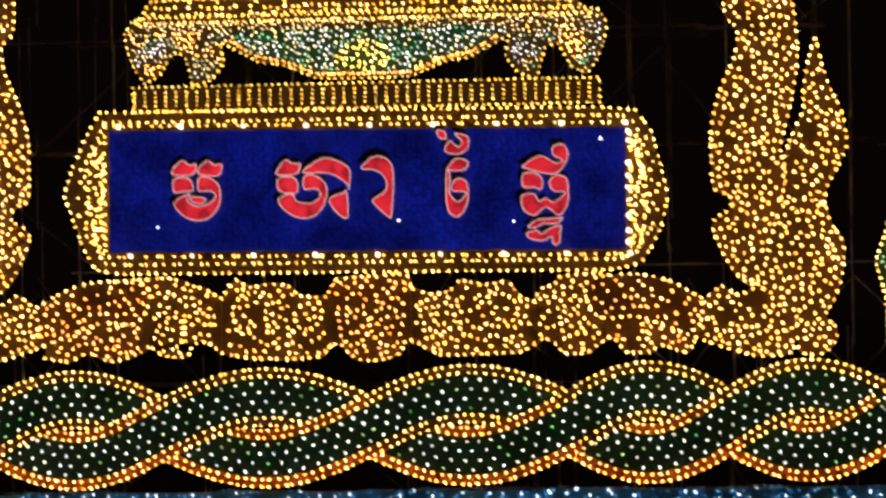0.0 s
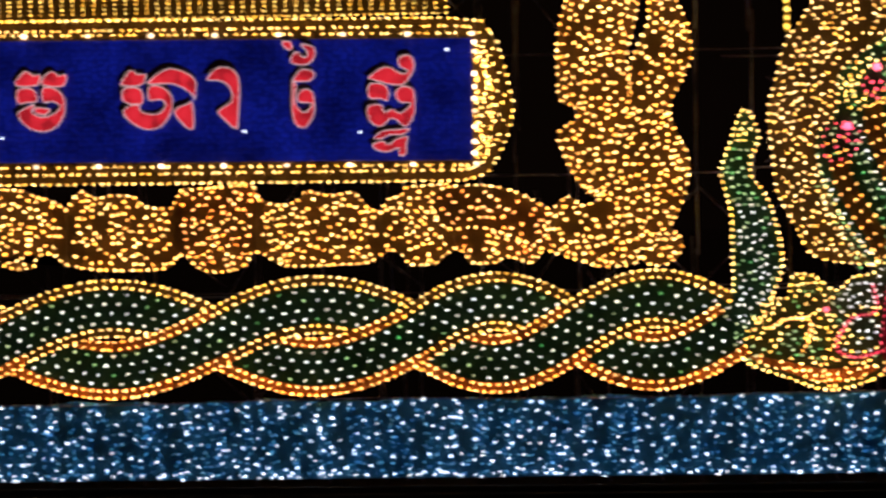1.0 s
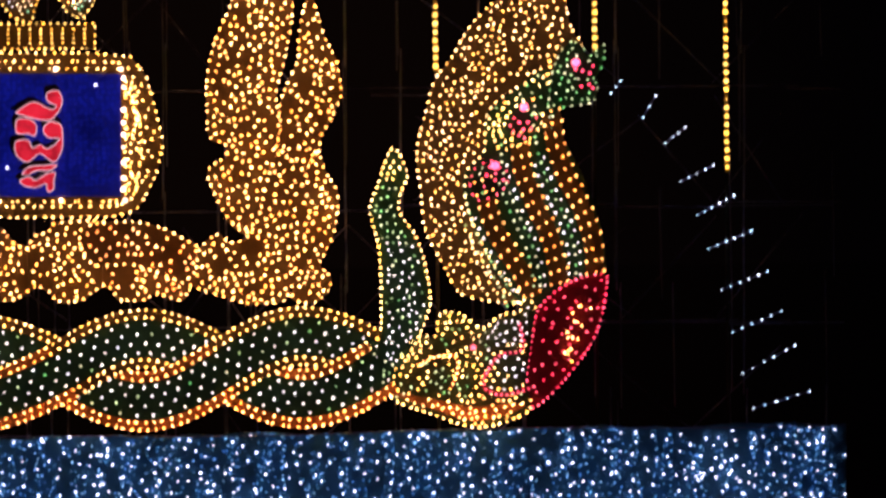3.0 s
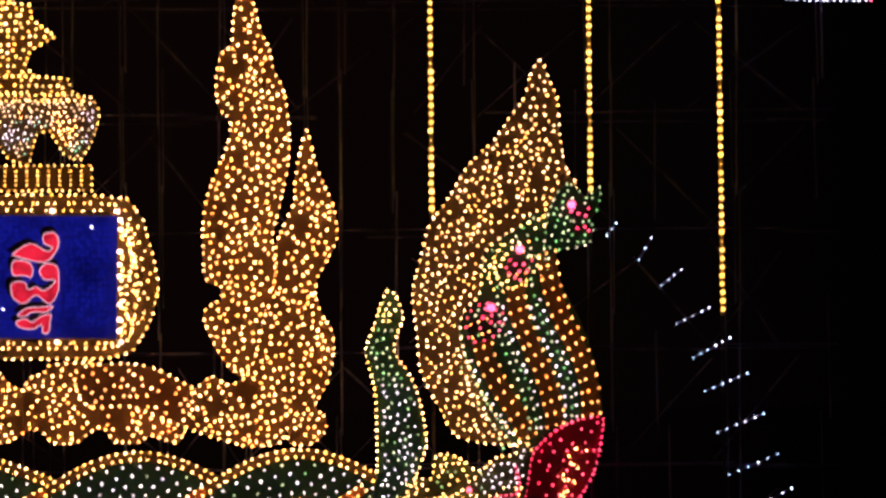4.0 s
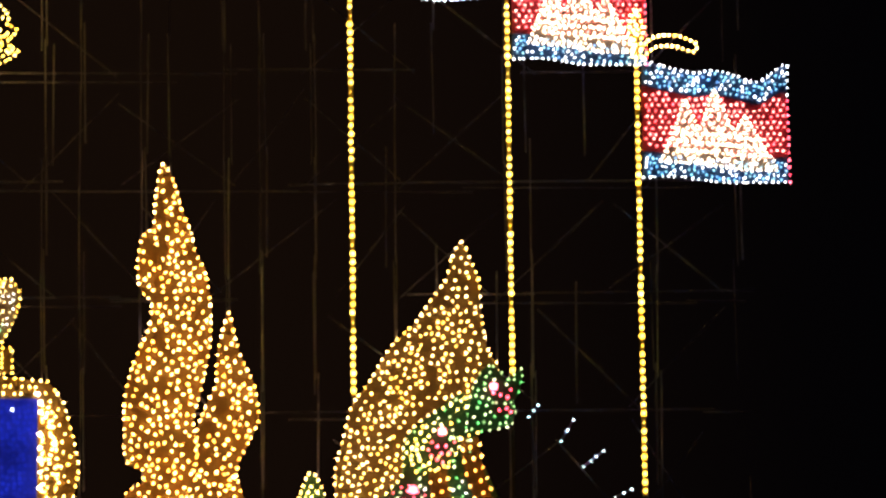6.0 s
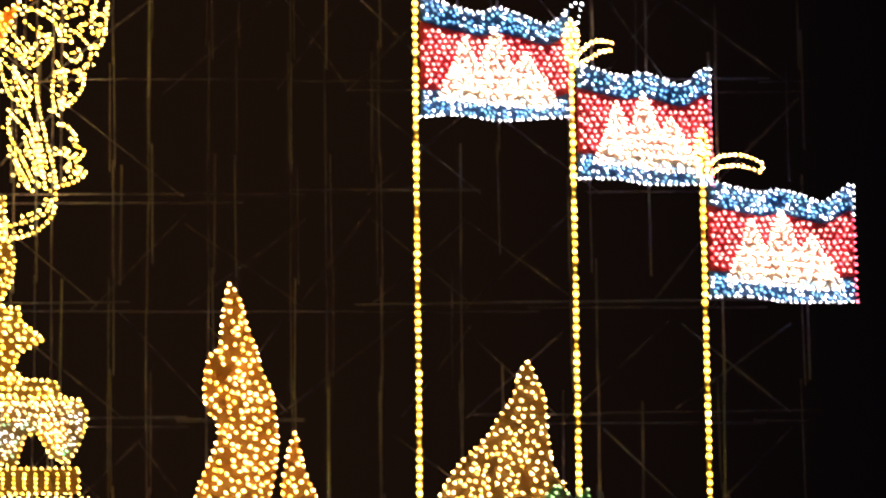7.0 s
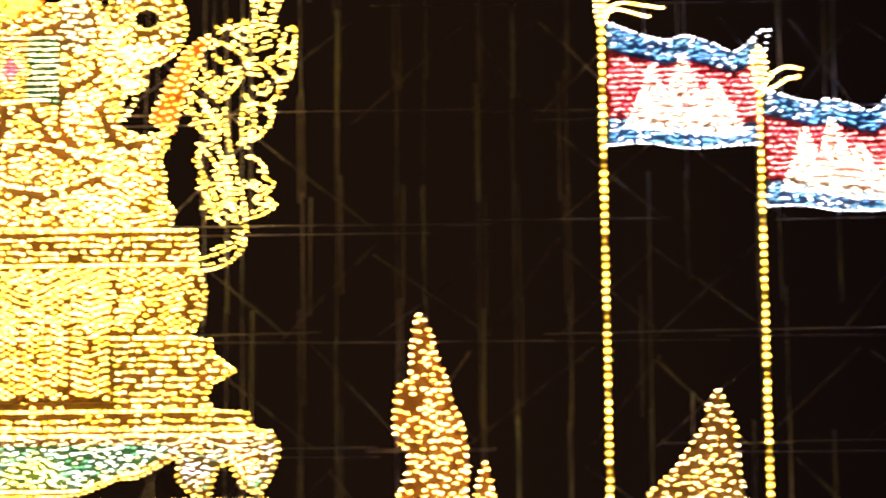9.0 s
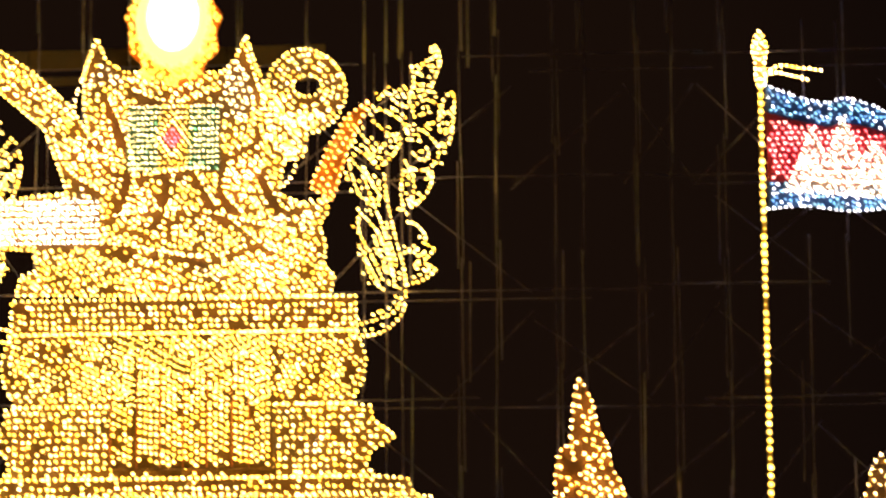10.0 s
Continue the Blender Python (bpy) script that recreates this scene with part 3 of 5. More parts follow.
for i, (x0, x1) in enumerate(((-14.9, -13.0), (-13.0, -11.66), (-11.66, -9.72), (-9.72, -8.25), (-8.25, -6.06), (-6.06, -4.75), (-4.75, -3.25))):
    scroll(x0, x1, i)

ARM = [(-5.12, 7.15), (-4.42, 7.29), (-3.73, 7.18), (-3.14, 6.87), (-2.65, 6.64), (-1.57, 6.5), (-1.58, 5.89), (-2.27, 5.87), (-2.86, 6.03),
    (-3.4, 6.23), (-4.23, 6.54), (-4.93, 6.55)]
for flip in (False, True):
    o = smooth(mirror(ARM, XM) if flip else ARM, 4)
    th = thing("scroll_branch", (o.mean(0)[0], 0, 5.9), "amber leaf arm joining scrollwork to the flame ornament", "light ornament", "scroll arms")
    Shape().plate(o, -0.20, 0.05, P_AMBER).make("arm_board", th)
    strung(th, "edge_light_string", along(o, 0.15, True, 0.1), AMBER, -0.235, 0.027, single=True)
    strung(th, "face_light_string", fill(o, 0.14, 0.33, 0.085), DEEP, -0.235, 0.027, single=True)

# ---- sign ----
sign = thing("sign_board", (XM, 0, 7.4), "deep blue sign board framed in yellow bulbs", "sign")


def sign_board():
    out = [(-13.85, 10.33), (-4.87, 10.24), (-4.23, 10.17), (-3.96, 9.81), (-3.80, 9.21), (-3.68, 8.66), (-3.80, 8.12), (-4.0, 7.73), (-4.17, 7.48), (-4.62, 7.37),
           (-13.5, 7.42), (-13.95, 7.5), (-14.17, 7.89), (-14.32, 8.3), (-14.52, 8.86), (-14.36, 9.32), (-14.14, 9.82)]
    inn = [(-13.67, 9.99), (-4.41, 9.87), (-4.43, 7.73), (-13.68, 7.82)]
    Shape().plate(out, -0.05, 0.06, P_YELLOW).make("frame_board", sign)
    Shape().plate(inn, -0.075, 0.03, P_PANEL, 0.006).make("blue_panel", sign)
    strung(sign, "outer_light_string", along(out, 0.15, True, 0.1), YELLOW, -0.085, 0.027, single=True)
    mid = np.array(out) * 0.5 + np.array([(min(max(x, -13.67), -4.42), min(max(z, 7.75), 9.95)) for x, z in out]) * 0.5
    strung(sign, "middle_light_string", along(mid, 0.155, True, 0.2), YELLOW, -0.085, 0.026, single=True)
    for ends in ([(-4.35, 9.8), (-4.02, 9.7), (-3.78, 8.7), (-4.05, 7.8), (-4.36, 7.75)], [(-13.75, 9.9), (-14.1, 9.7), (-14.4, 8.86), (-14.1, 7.95), (-13.75, 7.8)]):
        strung(sign, "end_light_string", fill(ends, 0.14, 0.3, 0.0), YELLOW, -0.085, 0.027, single=True)
    for x in (-4.2, -13.88):
        c = along([(x, 9.6), (x + 0.06, 8.9), (x - 0.03, 8.3), (x, 7.85)], 0.085, jitter=.3)
        c = c + rng.normal(0, .045, c.shape)
        strung(sign, "curl_light_string", c, YELLOW, -0.09, 0.030, single=True)
    ring = [(-13.76, 10.08), (-4.32, 9.96), (-4.34, 7.64), (-13.77, 7.73)]
    strung(sign, "inner_light_string", along(ring, 0.17, True, 0.25), YELLOW, -0.085, 0.025, single=True)
    warm = np.vstack([along([(-13.5, 10.06), (-4.4, 9.95)], 1.12), along([(-13.3, 7.74), (-4.35, 7.66)], 1.12)])
    for p in warm:
        Shape().bulbs([p], -0.12, 0.045, WARM).make("spot_bulb", sign)
    strung(sign, "small_light_string", along([(-4.36, 9.8), (-4.38, 7.8)], 0.24, jitter=0.2), WARM, -0.1, 0.04, single=True)
    # specks of glare on the panel: reflections put in as small glowing beads
    strung(sign, "loose_light_string", [(-12.8, 8.25), (-8.45, 8.3), (-6.4, 8.25), (-4.85, 9.68)], COOL, -0.09, 0.03, single=True)


sign_board()


def inset(outline, d):
    """The outline drawn in by d."""
    q = np.array(outline, float)
    t = np.roll(q, -1, 0) - np.roll(q, 1, 0)
    n = np.c_[-t[:, 1], t[:, 0]] / (np.hypot(*t.T)[:, None] + 1e-9)
    turn = np.sum(q[:, 0] * np.roll(q[:, 1], -1) - np.roll(q[:, 0], -1) * q[:, 1])
    return q + n * (d if turn > 0 else -d)


def letter(strokes):
    q = np.vstack([np.array(s) for s in strokes])
    th = thing("letter", (q[:, 0].mean(), -0.1, q[:, 1].min()), "raised red letter with a pale rim on the blue sign", "letter", "sign letters")
    for s in strokes:
        o = inset(smooth(s, 4), 0.008)
        st = Shape().plate(o, -0.12, 0.03, L_RED, 0.006).make("letter_stroke", th)
        # dark plate shifted up and left: the letter's shadow on the panel, as a shape
        Shape().plate((o - o.mean(0)) * 1.1 + o.mean(0) + (-0.05, 0.09), -0.085, 0.01, P_DARK, 0.002).make("shadow_plate", st, "dark offset plate for the letter shadow on the panel")
        Shape().rim(o, -0.122, 0.008, L_RIM).make("rim", st)


letter([
    [(-12.52, 9.27), (-12.35, 9.44), (-12.2, 9.36), (-12.08, 9.37), (-12.14, 9.18), (-12.49, 9.17)],
    [(-12.5, 9.1), (-12.32, 9.14), (-12.18, 9.08), (-12.14, 8.9), (-12.32, 8.87), (-12.5, 8.87)],
    [(-12.04, 9.18), (-12.03, 9.32), (-11.87, 9.43), (-11.75, 9.35), (-11.61, 9.36), (-11.68, 9.15)],
    [(-12.04, 9.13), (-11.81, 9.11), (-11.66, 8.95), (-11.66, 8.65), (-11.82, 8.42), (-12.05, 8.35), (-12.32, 8.43), (-12.5, 8.68), (-12.2, 8.85), (-12.24, 8.71), (-12.07, 8.62), (-11.86, 8.67), (-11.74, 8.8), (-11.87, 8.88), (-12.05, 8.88)],
    [(-12.18, 8.79), (-11.91, 8.75), (-12.01, 8.65), (-12.17, 8.69)],
])
letter([
    [(-10.63, 9.22), (-10.46, 9.42), (-10.34, 9.35), (-10.19, 9.34), (-10.27, 9.15), (-10.61, 9.14)],
    [(-10.61, 9.08), (-10.42, 9.12), (-10.27, 9.06), (-10.24, 8.87), (-10.35, 8.79), (-10.6, 8.87)],
    [(-10.14, 8.88), (-10.13, 9.12), (-9.92, 9.12), (-9.73, 8.95), (-9.75, 8.65), (-9.93, 8.41), (-10.2, 8.36), (-10.47, 8.49), (-10.61, 8.7), (-10.35, 8.83), (-10.27, 8.68), (-10.0, 8.64), (-9.85, 8.77), (-9.92, 8.88)],
    [(-10.13, 9.23), (-9.76, 9.44), (-9.32, 9.25), (-9.33, 8.87), (-9.39, 8.98), (-9.69, 9.15), (-10.11, 9.16)],
    [(-9.37, 8.83), (-9.34, 8.42), (-9.45, 8.36), (-9.68, 8.61), (-9.64, 8.74), (-9.46, 8.8)],
])
letter([
    [(-9.11, 9.23), (-8.86, 9.45), (-8.54, 9.27), (-8.56, 8.44), (-8.63, 8.36), (-8.89, 8.6), (-8.89, 8.69), (-8.69, 8.82), (-8.66, 8.97), (-8.74, 9.12), (-8.89, 9.2)],
])
letter([
    [(-7.75, 9.88), (-7.6, 9.86), (-7.58, 9.72), (-7.71, 9.75)],
    [(-7.6, 9.59), (-7.5, 9.7), (-7.43, 9.63), (-7.35, 9.59), (-7.31, 9.68), (-7.43, 9.82), (-7.2, 9.77), (-7.18, 9.58), (-7.34, 9.45), (-7.58, 9.48)],
    [(-7.57, 9.2), (-7.41, 9.38), (-7.19, 9.32), (-7.26, 9.17), (-7.51, 9.16)],
    [(-7.59, 9.14), (-7.51, 9.1), (-7.53, 8.8), (-7.44, 8.65), (-7.35, 8.63), (-7.25, 8.77), (-7.48, 8.8), (-7.48, 8.95), (-7.36, 9.03), (-7.21, 8.94), (-7.21, 8.57), (-7.39, 8.34), (-7.58, 8.5)],
])
letter([
    [(-5.71, 9.48), (-5.67, 9.57), (-5.5, 9.59), (-5.42, 9.44), (-5.47, 9.25), (-5.68, 9.06), (-6.17, 9.17), (-6.22, 9.23), (-5.92, 9.4), (-5.64, 9.27), (-5.54, 9.32), (-5.67, 9.38)],
    [(-6.22, 9.09), (-5.98, 9.09), (-5.87, 8.96), (-5.91, 8.79), (-6.02, 8.83), (-6.23, 8.85)],
    [(-5.77, 8.92), (-5.64, 9.05), (-5.45, 8.99), (-5.42, 8.76), (-5.44, 8.53), (-5.59, 8.33), (-5.82, 8.48), (-6.03, 8.34), (-6.23, 8.45), (-6.25, 8.7), (-6.02, 8.73), (-5.95, 8.6), (-5.82, 8.65), (-5.68, 8.58), (-5.49, 8.74), (-5.68, 8.76)],
    [(-6.15, 8.14), (-6.0, 8.27), (-5.76, 8.29), (-5.52, 8.3), (-5.65, 8.19), (-5.87, 8.19), (-6.02, 8.12)],
    [(-6.18, 8.03), (-6.0, 8.09), (-5.9, 8.03), (-5.74, 8.13), (-5.56, 8.16), (-5.58, 8.01), (-5.58, 7.88), (-5.66, 7.81), (-5.72, 7.86), (-5.73, 7.96), (-5.9, 7.89), (-6.11, 7.93)],
])

# ---- pedestal and throne ----
def ornate(name, right, label, y, rows, crowded=False, lamp=None, board=None, gap=0.125, group="throne tiers", axis=-9.29, r=0.036):
    """A cut board, alike on both sides of the middle, with rows of bulbs."""
    o = np.array(list(right) + mirror(right, axis)[::-1])
    th = thing(name, (axis, 0, o[:, 1].min()), label, "light ornament", group)
    Shape().plate(o, y, 0.05, board or P_GOLD, 0.01).make("cut_board", th)
    strung(th, "edge_light_string", along(o, 0.12, True, 0.1), lamp or GOLD, y - 0.035, r)
    p = []
    if crowded:
        strung(th, "face_light_string", patchwork(o, 0.112, 46), lamp or GOLD, y - 0.035, r)
        rows = ()
    for z in rows:
        xs = np.arange(o[:, 0].min(), o[:, 0].max(), gap)
        p.append(np.c_[xs + rng.normal(0, .016, len(xs)), np.full(len(xs), z) + rng.normal(0, .014, len(xs))])
    if p:
        p = np.vstack(p)
        p = clear_of(p[inside(p, o)], o, 0.06)
        p = p[rng.random(len(p)) > 0.07]
        u = rng.random(len(p))
        strung(th, "row_light_string", p[u < 0.8], lamp or GOLD, y - 0.035, r)
        strung(th, "amber_light_string", p[(u >= 0.8) & (u < 0.92)], AMBER, y - 0.035, r * 0.85)
        strung(th, "white_light_string", p[u >= 0.92], PALE, y - 0.035, r)
    return th, o


band, o = ornate("pedestal_band", [(-4.85, 10.32), (-4.85, 10.76)], "flat gold band of short upright bulb rows", -0.06, [], axis=XM, r=0.027)
cols = []
for x in np.arange(-13.2, -4.9, 0.19):
    cols += [(x, z) for z in (10.42, 10.5, 10.58, 10.66)]
strung(band, "upright_light_string", cols, GOLD, -0.095, 0.024)

foot, o = ornate("pedestal_feet", [(-8.6, 10.84), (-8.18, 10.86), (-7.57, 11.12), (-7.17, 11.16), (-6.45, 11.54), (-6.51, 11.17), (-6.28, 10.86), (-5.94, 10.77), (-5.9, 11.0),
                                     (-5.80, 11.33), (-5.58, 11.38), (-5.33, 10.95), (-5.06, 10.83), (-4.88, 11.1), (-4.76, 11.42), (-4.70, 11.70), (-4.84, 11.95), (-5.1, 12.0)],
                 "low table on curled lion feet in white, green and gold bulbs", -0.05, [], board=P_GOLD, axis=XM, r=0.027)
half = [(-9.04, 10.97), (-8.2, 10.98), (-7.6, 11.22), (-7.1, 11.32), (-6.62, 11.62), (-6.75, 11.74)]
apron = np.array(half + mirror(half, XM)[::-1])
Shape().plate(apron, -0.065, 0.02, P_APRON, 0.004).make("green_apron", foot)
a = fill(apron, 0.092, 0.3, 0.02)
crest = ((a[:, 0] - XM) / 0.5) ** 2 + ((a[:, 1] - 11.2) / 0.3) ** 2 < 1
u = rng.random(len(a))
strung(foot, "apron_light_string", a[~crest & (u < 0.5)], WHITE, -0.1, 0.027)
strung(foot, "apron_light_string", a[~crest & (u >= 0.5) & (u < 0.8)], PALE, -0.1, 0.027)
strung(foot, "apron_light_string", a[~crest & (u >= 0.8)], LEAF, -0.1, 0.029)
strung(foot, "crest_light_string", a[crest], YELLOW, -0.1, 0.028)
for edge in (half[:5], mirror(half[:5], XM)):
    strung(foot, "hem_light_string", along([(x, z - 0.05) for x, z in edge], 0.09, jitter=.2), ORANGE, -0.1, 0.027)
p = fill(o, 0.088, 0.25, 0.07)
p = p[~inside(p, apron)]
zone = np.array([noise.noise(Vector((a * 1.6, b * 2.0, 9.0))) for a, b in p]) + 0.5 * (rng.random(len(p)) - 0.5)
low_part = p[:, 1] < 11.72
strung(foot, "white_light_string", p[(zone > 0.26) & low_part], WHITE, -0.085, 0.025)
strung(foot, "green_light_string", p[(zone <= 0.1) & (zone > 0.0) & low_part], LEAF, -0.085, 0.025)
strung(foot, "gold_light_string", p[((zone <= 0.0) & (zone > -0.2)) | ((zone > 0.1) & (zone <= 0.26)) | ~low_part], PALE, -0.085, 0.025)
strung(foot, "amber_light_string", p[(zone <= -0.2) & low_part], AMBER, -0.085, 0.025)

ornate("throne_tier", [(-5.0, 11.9), (-5.17, 12.04), (-5.27, 12.29), (-5.86, 12.33)], "wide lower throne tier with level bulb rows", -0.04, np.arange(11.8, 12.4, 0.12), axis=-9.1)
ornate("throne_tier", [(-5.86, 12.34), (-6.01, 12.54), (-5.92, 12.79), (-5.47, 13.04), (-5.6, 13.12), (-5.89, 13.34), (-5.92, 13.59), (-6.27, 13.63)],
       "throne tier with pointed corner leaves and level bulb rows", -0.03, np.arange(12.4, 13.7, 0.125), board=P_AMBER, axis=-9.2)
drum, o = ornate("throne_tier", [(-6.27, 13.64), (-6.2, 13.8), (-6.06, 14.04), (-6.0, 14.45), (-6.1, 14.75), (-6.17, 14.94)],
                 "bulging throne drum with crowded gold bulbs", -0.05, (), crowded=True)
ornate("throne_tier", [(-6.18, 14.95), (-6.18, 15.56)], "flat throne slab edged with bulb rows", -0.06, np.arange(15.06, 15.5, 0.118))


def throne_front():
    th = thing("gilded_screen", (-9.12, 0, 12.5), "gold throne front with slanting bulb rows under a chevron", "light ornament")
    o = [(-10.6, 14.93), (-7.65, 14.9), (-7.65, 12.48), (-10.6, 12.5)]
    Shape().plate(o, -0.1, 0.05, P_AMBER).make("front_board", th)
    # upright strips, each with its own slant of short rows
    strips = [(-10.57, -10.1, -0.5), (-10.1, -9.68, -0.15), (-9.68, -9.27, -0.6), (-9.27, -8.84, 0.6), (-8.84, -8.39, -0.55), (-8.39, -8.1, -0.3), (-8.1, -7.66, 0.35)]
    for i, (a, b, slope) in enumerate(strips):
        pts = []
        for z in np.arange(12.3, 15.2, 0.118):
            for x in np.arange(a + 0.06, b - 0.03, 0.098):
                zz = z + slope * (x - (a + b) / 2) + rng.normal(0, .010)
                roof = 14.16 + 0.5 * abs(x + 9.22) / 1.15
                if 12.56 < zz < roof and rng.random() > 0.04:
                    pts.append((x + rng.normal(0, .008), zz))
        Shape().plate([(a - 0.012, 12.52), (a + 0.012, 12.52), (a + 0.012, 14.2), (a - 0.012, 14.2)], -0.118, 0.018, P_ORANGE, 0.003).make("upright_bead", th)
        strung(th, "slanting_light_string", pts, GOLD, -0.135, 0.036)
    for dz in (0.0, 0.13, 0.26):
        strung(th, "chevron_light_string", along([(-10.5, 14.98 - dz), (-9.22, 14.38 - dz), (-7.75, 14.98 - dz)], 0.09), POLE, -0.15, 0.028)
    gable = [(-10.2, 14.9), (-9.22, 14.48), (-8.0, 14.9)]
    strung(th, "gable_light_string", fill(gable, 0.11, 0.15, 0.02, turn=20), GOLD, -0.14, 0.036)


throne_front()

# ---- seated statue of lights ----
FIG = [(-6.27, 15.56), (-6.65, 15.57), (-6.57, 15.92), (-6.75, 16.13), (-6.73, 16.54), (-6.85, 16.86), (-6.68, 17.11), (-6.72, 17.37), (-7.05, 17.22),
    (-7.57, 17.44), (-7.52, 17.91), (-7.26, 18.58), (-7.83, 19.49), (-7.99, 19.81), (-8.18, 20.39), (-8.4, 19.92), (-8.61, 19.72)]
FIG_LEFT = [(-10.4, 19.76), (-10.74, 19.98), (-10.93, 20.41), (-11.15, 19.78), (-11.14, 19.14), (-11.05, 18.61), (-11.4, 19.15), (-12.09, 19.8),
    (-12.73, 20.22), (-12.71, 19.44), (-11.87, 18.74), (-11.54, 17.89), (-11.43, 17.52), (-12.05, 17.48), (-12.67, 17.39), (-12.65, 16.55),
    (-12.03, 16.49), (-11.92, 16.12), (-12.23, 16.03), (-12.33, 15.67)]


def statue():
    s = Shape()
    o = np.array(FIG[1:] + FIG_LEFT)
    s.plate(o, -0.05, 0.06, P_GOLD, 0.012)
    s.bulbs(along(o, 0.11, True, 0.1), -0.09, 0.036, GOLD)
    curl_foot = [(-7.9, 18.95), (-6.5, 18.95), (-6.95, 18.6), (-7.15, 18.1), (-7.65, 18.1)]
    p = patchwork(o, 0.105, 80, 0.06)
    p = p[~inside(p, curl_foot)]
    p = p + rng.normal(0, .014, p.shape)
    seams = [
        [(-10.72, 19.24), (-10.45, 18.63), (-10.26, 17.87), (-10.44, 17.2)],
        [(-8.52, 18.06), (-8.62, 17.53), (-8.29, 17.12)],
        [(-11.31, 18.8), (-11.21, 19.4), (-10.96, 20.08)],
        [(-8.23, 20.1), (-7.93, 19.18), (-7.85, 18.5), (-8.52, 18.06)],
        [(-10.24, 19.38), (-9.49, 19.14), (-8.67, 19.38)],
        [(-10.77, 17.02), (-9.32, 17.17), (-7.92, 16.85)],
        [(-11.84, 16.62), (-10.43, 16.52), (-8.95, 16.27), (-7.92, 16.55)],
        [(-9.55, 17.85), (-9.69, 17.03), (-10.28, 16.3)],
        [(-9.11, 17.84), (-8.66, 17.16), (-7.77, 16.4)],
        [(-10.22, 17.79), (-8.96, 17.92)],
        [(-11.8, 18.73), (-11.49, 17.97), (-10.81, 17.5)],
        [(-7.85, 17.74), (-7.48, 17.14), (-6.96, 17.28)],
        [(-7.93, 18.57), (-7.33, 18.03), (-7.55, 17.59)],
    ]
    rows = []
    for path in seams:
        q = smooth(path, 5, False)
        t = np.gradient(q, axis=0)
        n = np.c_[-t[:, 1], t[:, 0]] / np.hypot(*t.T)[:, None]
        near = np.min(np.hypot(p[:, None, 0] - q[None, :, 0], p[:, None, 1] - q[None, :, 1]), 1)
        p = p[near > 0.1]
        rows += [along(q + n * 0.055, 0.115, jitter=.15)]
    s.bulbs(np.vstack(rows), -0.09, 0.027, YELLOW)
    zone = np.array([noise.noise(Vector((a * 0.9, b * 0.9, 5.0))) for a, b in p])
    chest = (np.abs(p[:, 0] + 9.49) < 0.85) & (p[:, 1] > 17.9) & (p[:, 1] < 19.2)
    zone = zone + 0.35 * (rng.random(len(p)) - 0.5)
    s.bulbs(p[~chest & (zone > 0.33)], -0.09, 0.035, PALE)
    s.bulbs(p[~chest & (zone <= 0.33) & (zone > -0.25)], -0.09, 0.036, GOLD)
    s.bulbs(p[~chest & (zone <= -0.25)], -0.09, 0.030, AMBER)
    # chest plate: level rows on both sides of a lozenge
    for z in np.arange(17.95, 19.2, 0.105):
        for x in np.arange(-10.3, -8.66, 0.08):
            d = abs(x + 9.52) / 0.36 + abs(z - 18.52) / 0.52
            side = abs(x + 9.5) > 0.3
            if d < 1.12 or rng.random() < 0.02:
                continue
            m = (PALE if rng.random() < 0.93 else LEAF) if side else (GOLD if rng.random() < 0.8 else PALE)
            s.bulbs([(x + rng.normal(0, .006), z + rng.normal(0, .008))], -0.09, 0.025, m)
    for x0, x1 in ((-10.34, -9.78), (-9.24, -8.66)):
        s.plate([(x0, 17.92), (x1, 17.92), (x1, 19.12), (x0, 19.12)], -0.06, 0.02, P_GREEN, 0.003)
    for k, m, g in ((0.95, GOLD, 0.085), (0.66, YELLOW, 0.09), (0.36, RED, 0.08), (0.14, RED, 0.07)):
        s.bulbs(along([(-9.52 + 0.36 * k, 18.52), (-9.52, 18.52 + 0.52 * k), (-9.52 - 0.36 * k, 18.52), (-9.52, 18.52 - 0.52 * k)], g, True), -0.095, 0.025, m)
    # thick curl rising from the shoulder
    curl = smooth([(-7.65, 19.84), (-7.34, 20.09), (-6.98, 20.1), (-6.67, 19.93), (-6.45, 19.67), (-6.36, 19.35), (-6.41, 19.04), (-6.58, 18.77), (-6.94, 18.56), (-7.05, 18.69),
                              (-7.09, 18.43), (-7.16, 18.11), (-7.64, 18.12), (-7.86, 18.53), (-7.91, 18.94), (-7.8, 19.34), (-7.76, 19.61)], 4)
    eye = [(-7.06 + 0.27 * math.cos(a), 19.43 + 0.2 * math.sin(a)) for a in np.linspace(0, 2 * math.pi, 24, endpoint=False)]
    n = 32
    turn = np.linspace(0, 2 * math.pi, n, endpoint=False)
    rings = [(0.69, 0.69, -0.065), (0.69, 0.69, -0.015), (0.27, 0.2, -0.015), (0.27, 0.2, -0.065)]
    v = [(-7.06 + rx * math.cos(a), y, 19.42 + rz * math.sin(a)) for rx, rz, y in rings for a in turn]
    s.add(v, [[e * n + i, e * n + (i + 1) % n, (e + 1) % 4 * n + (i + 1) % n, (e + 1) % 4 * n + i] for e in range(4) for i in range(n)], P_GOLD)
    s.plate([(-7.84, 19.3), (-7.9, 18.94), (-7.86, 18.53), (-7.64, 18.12), (-7.16, 18.11), (-7.09, 18.43), (-7.05, 18.69), (-6.94, 18.56), (-6.58, 18.77), (-6.62, 18.95), (-7.06, 18.78), (-7.5, 18.95)],
            -0.072, 0.05, P_GOLD, 0.006)
    s.bulbs(along(curl, 0.105, True, 0.1), -0.1, 0.035, GOLD)
    s.bulbs(along(eye, 0.1, True, 0.1), -0.1, 0.035, GOLD)
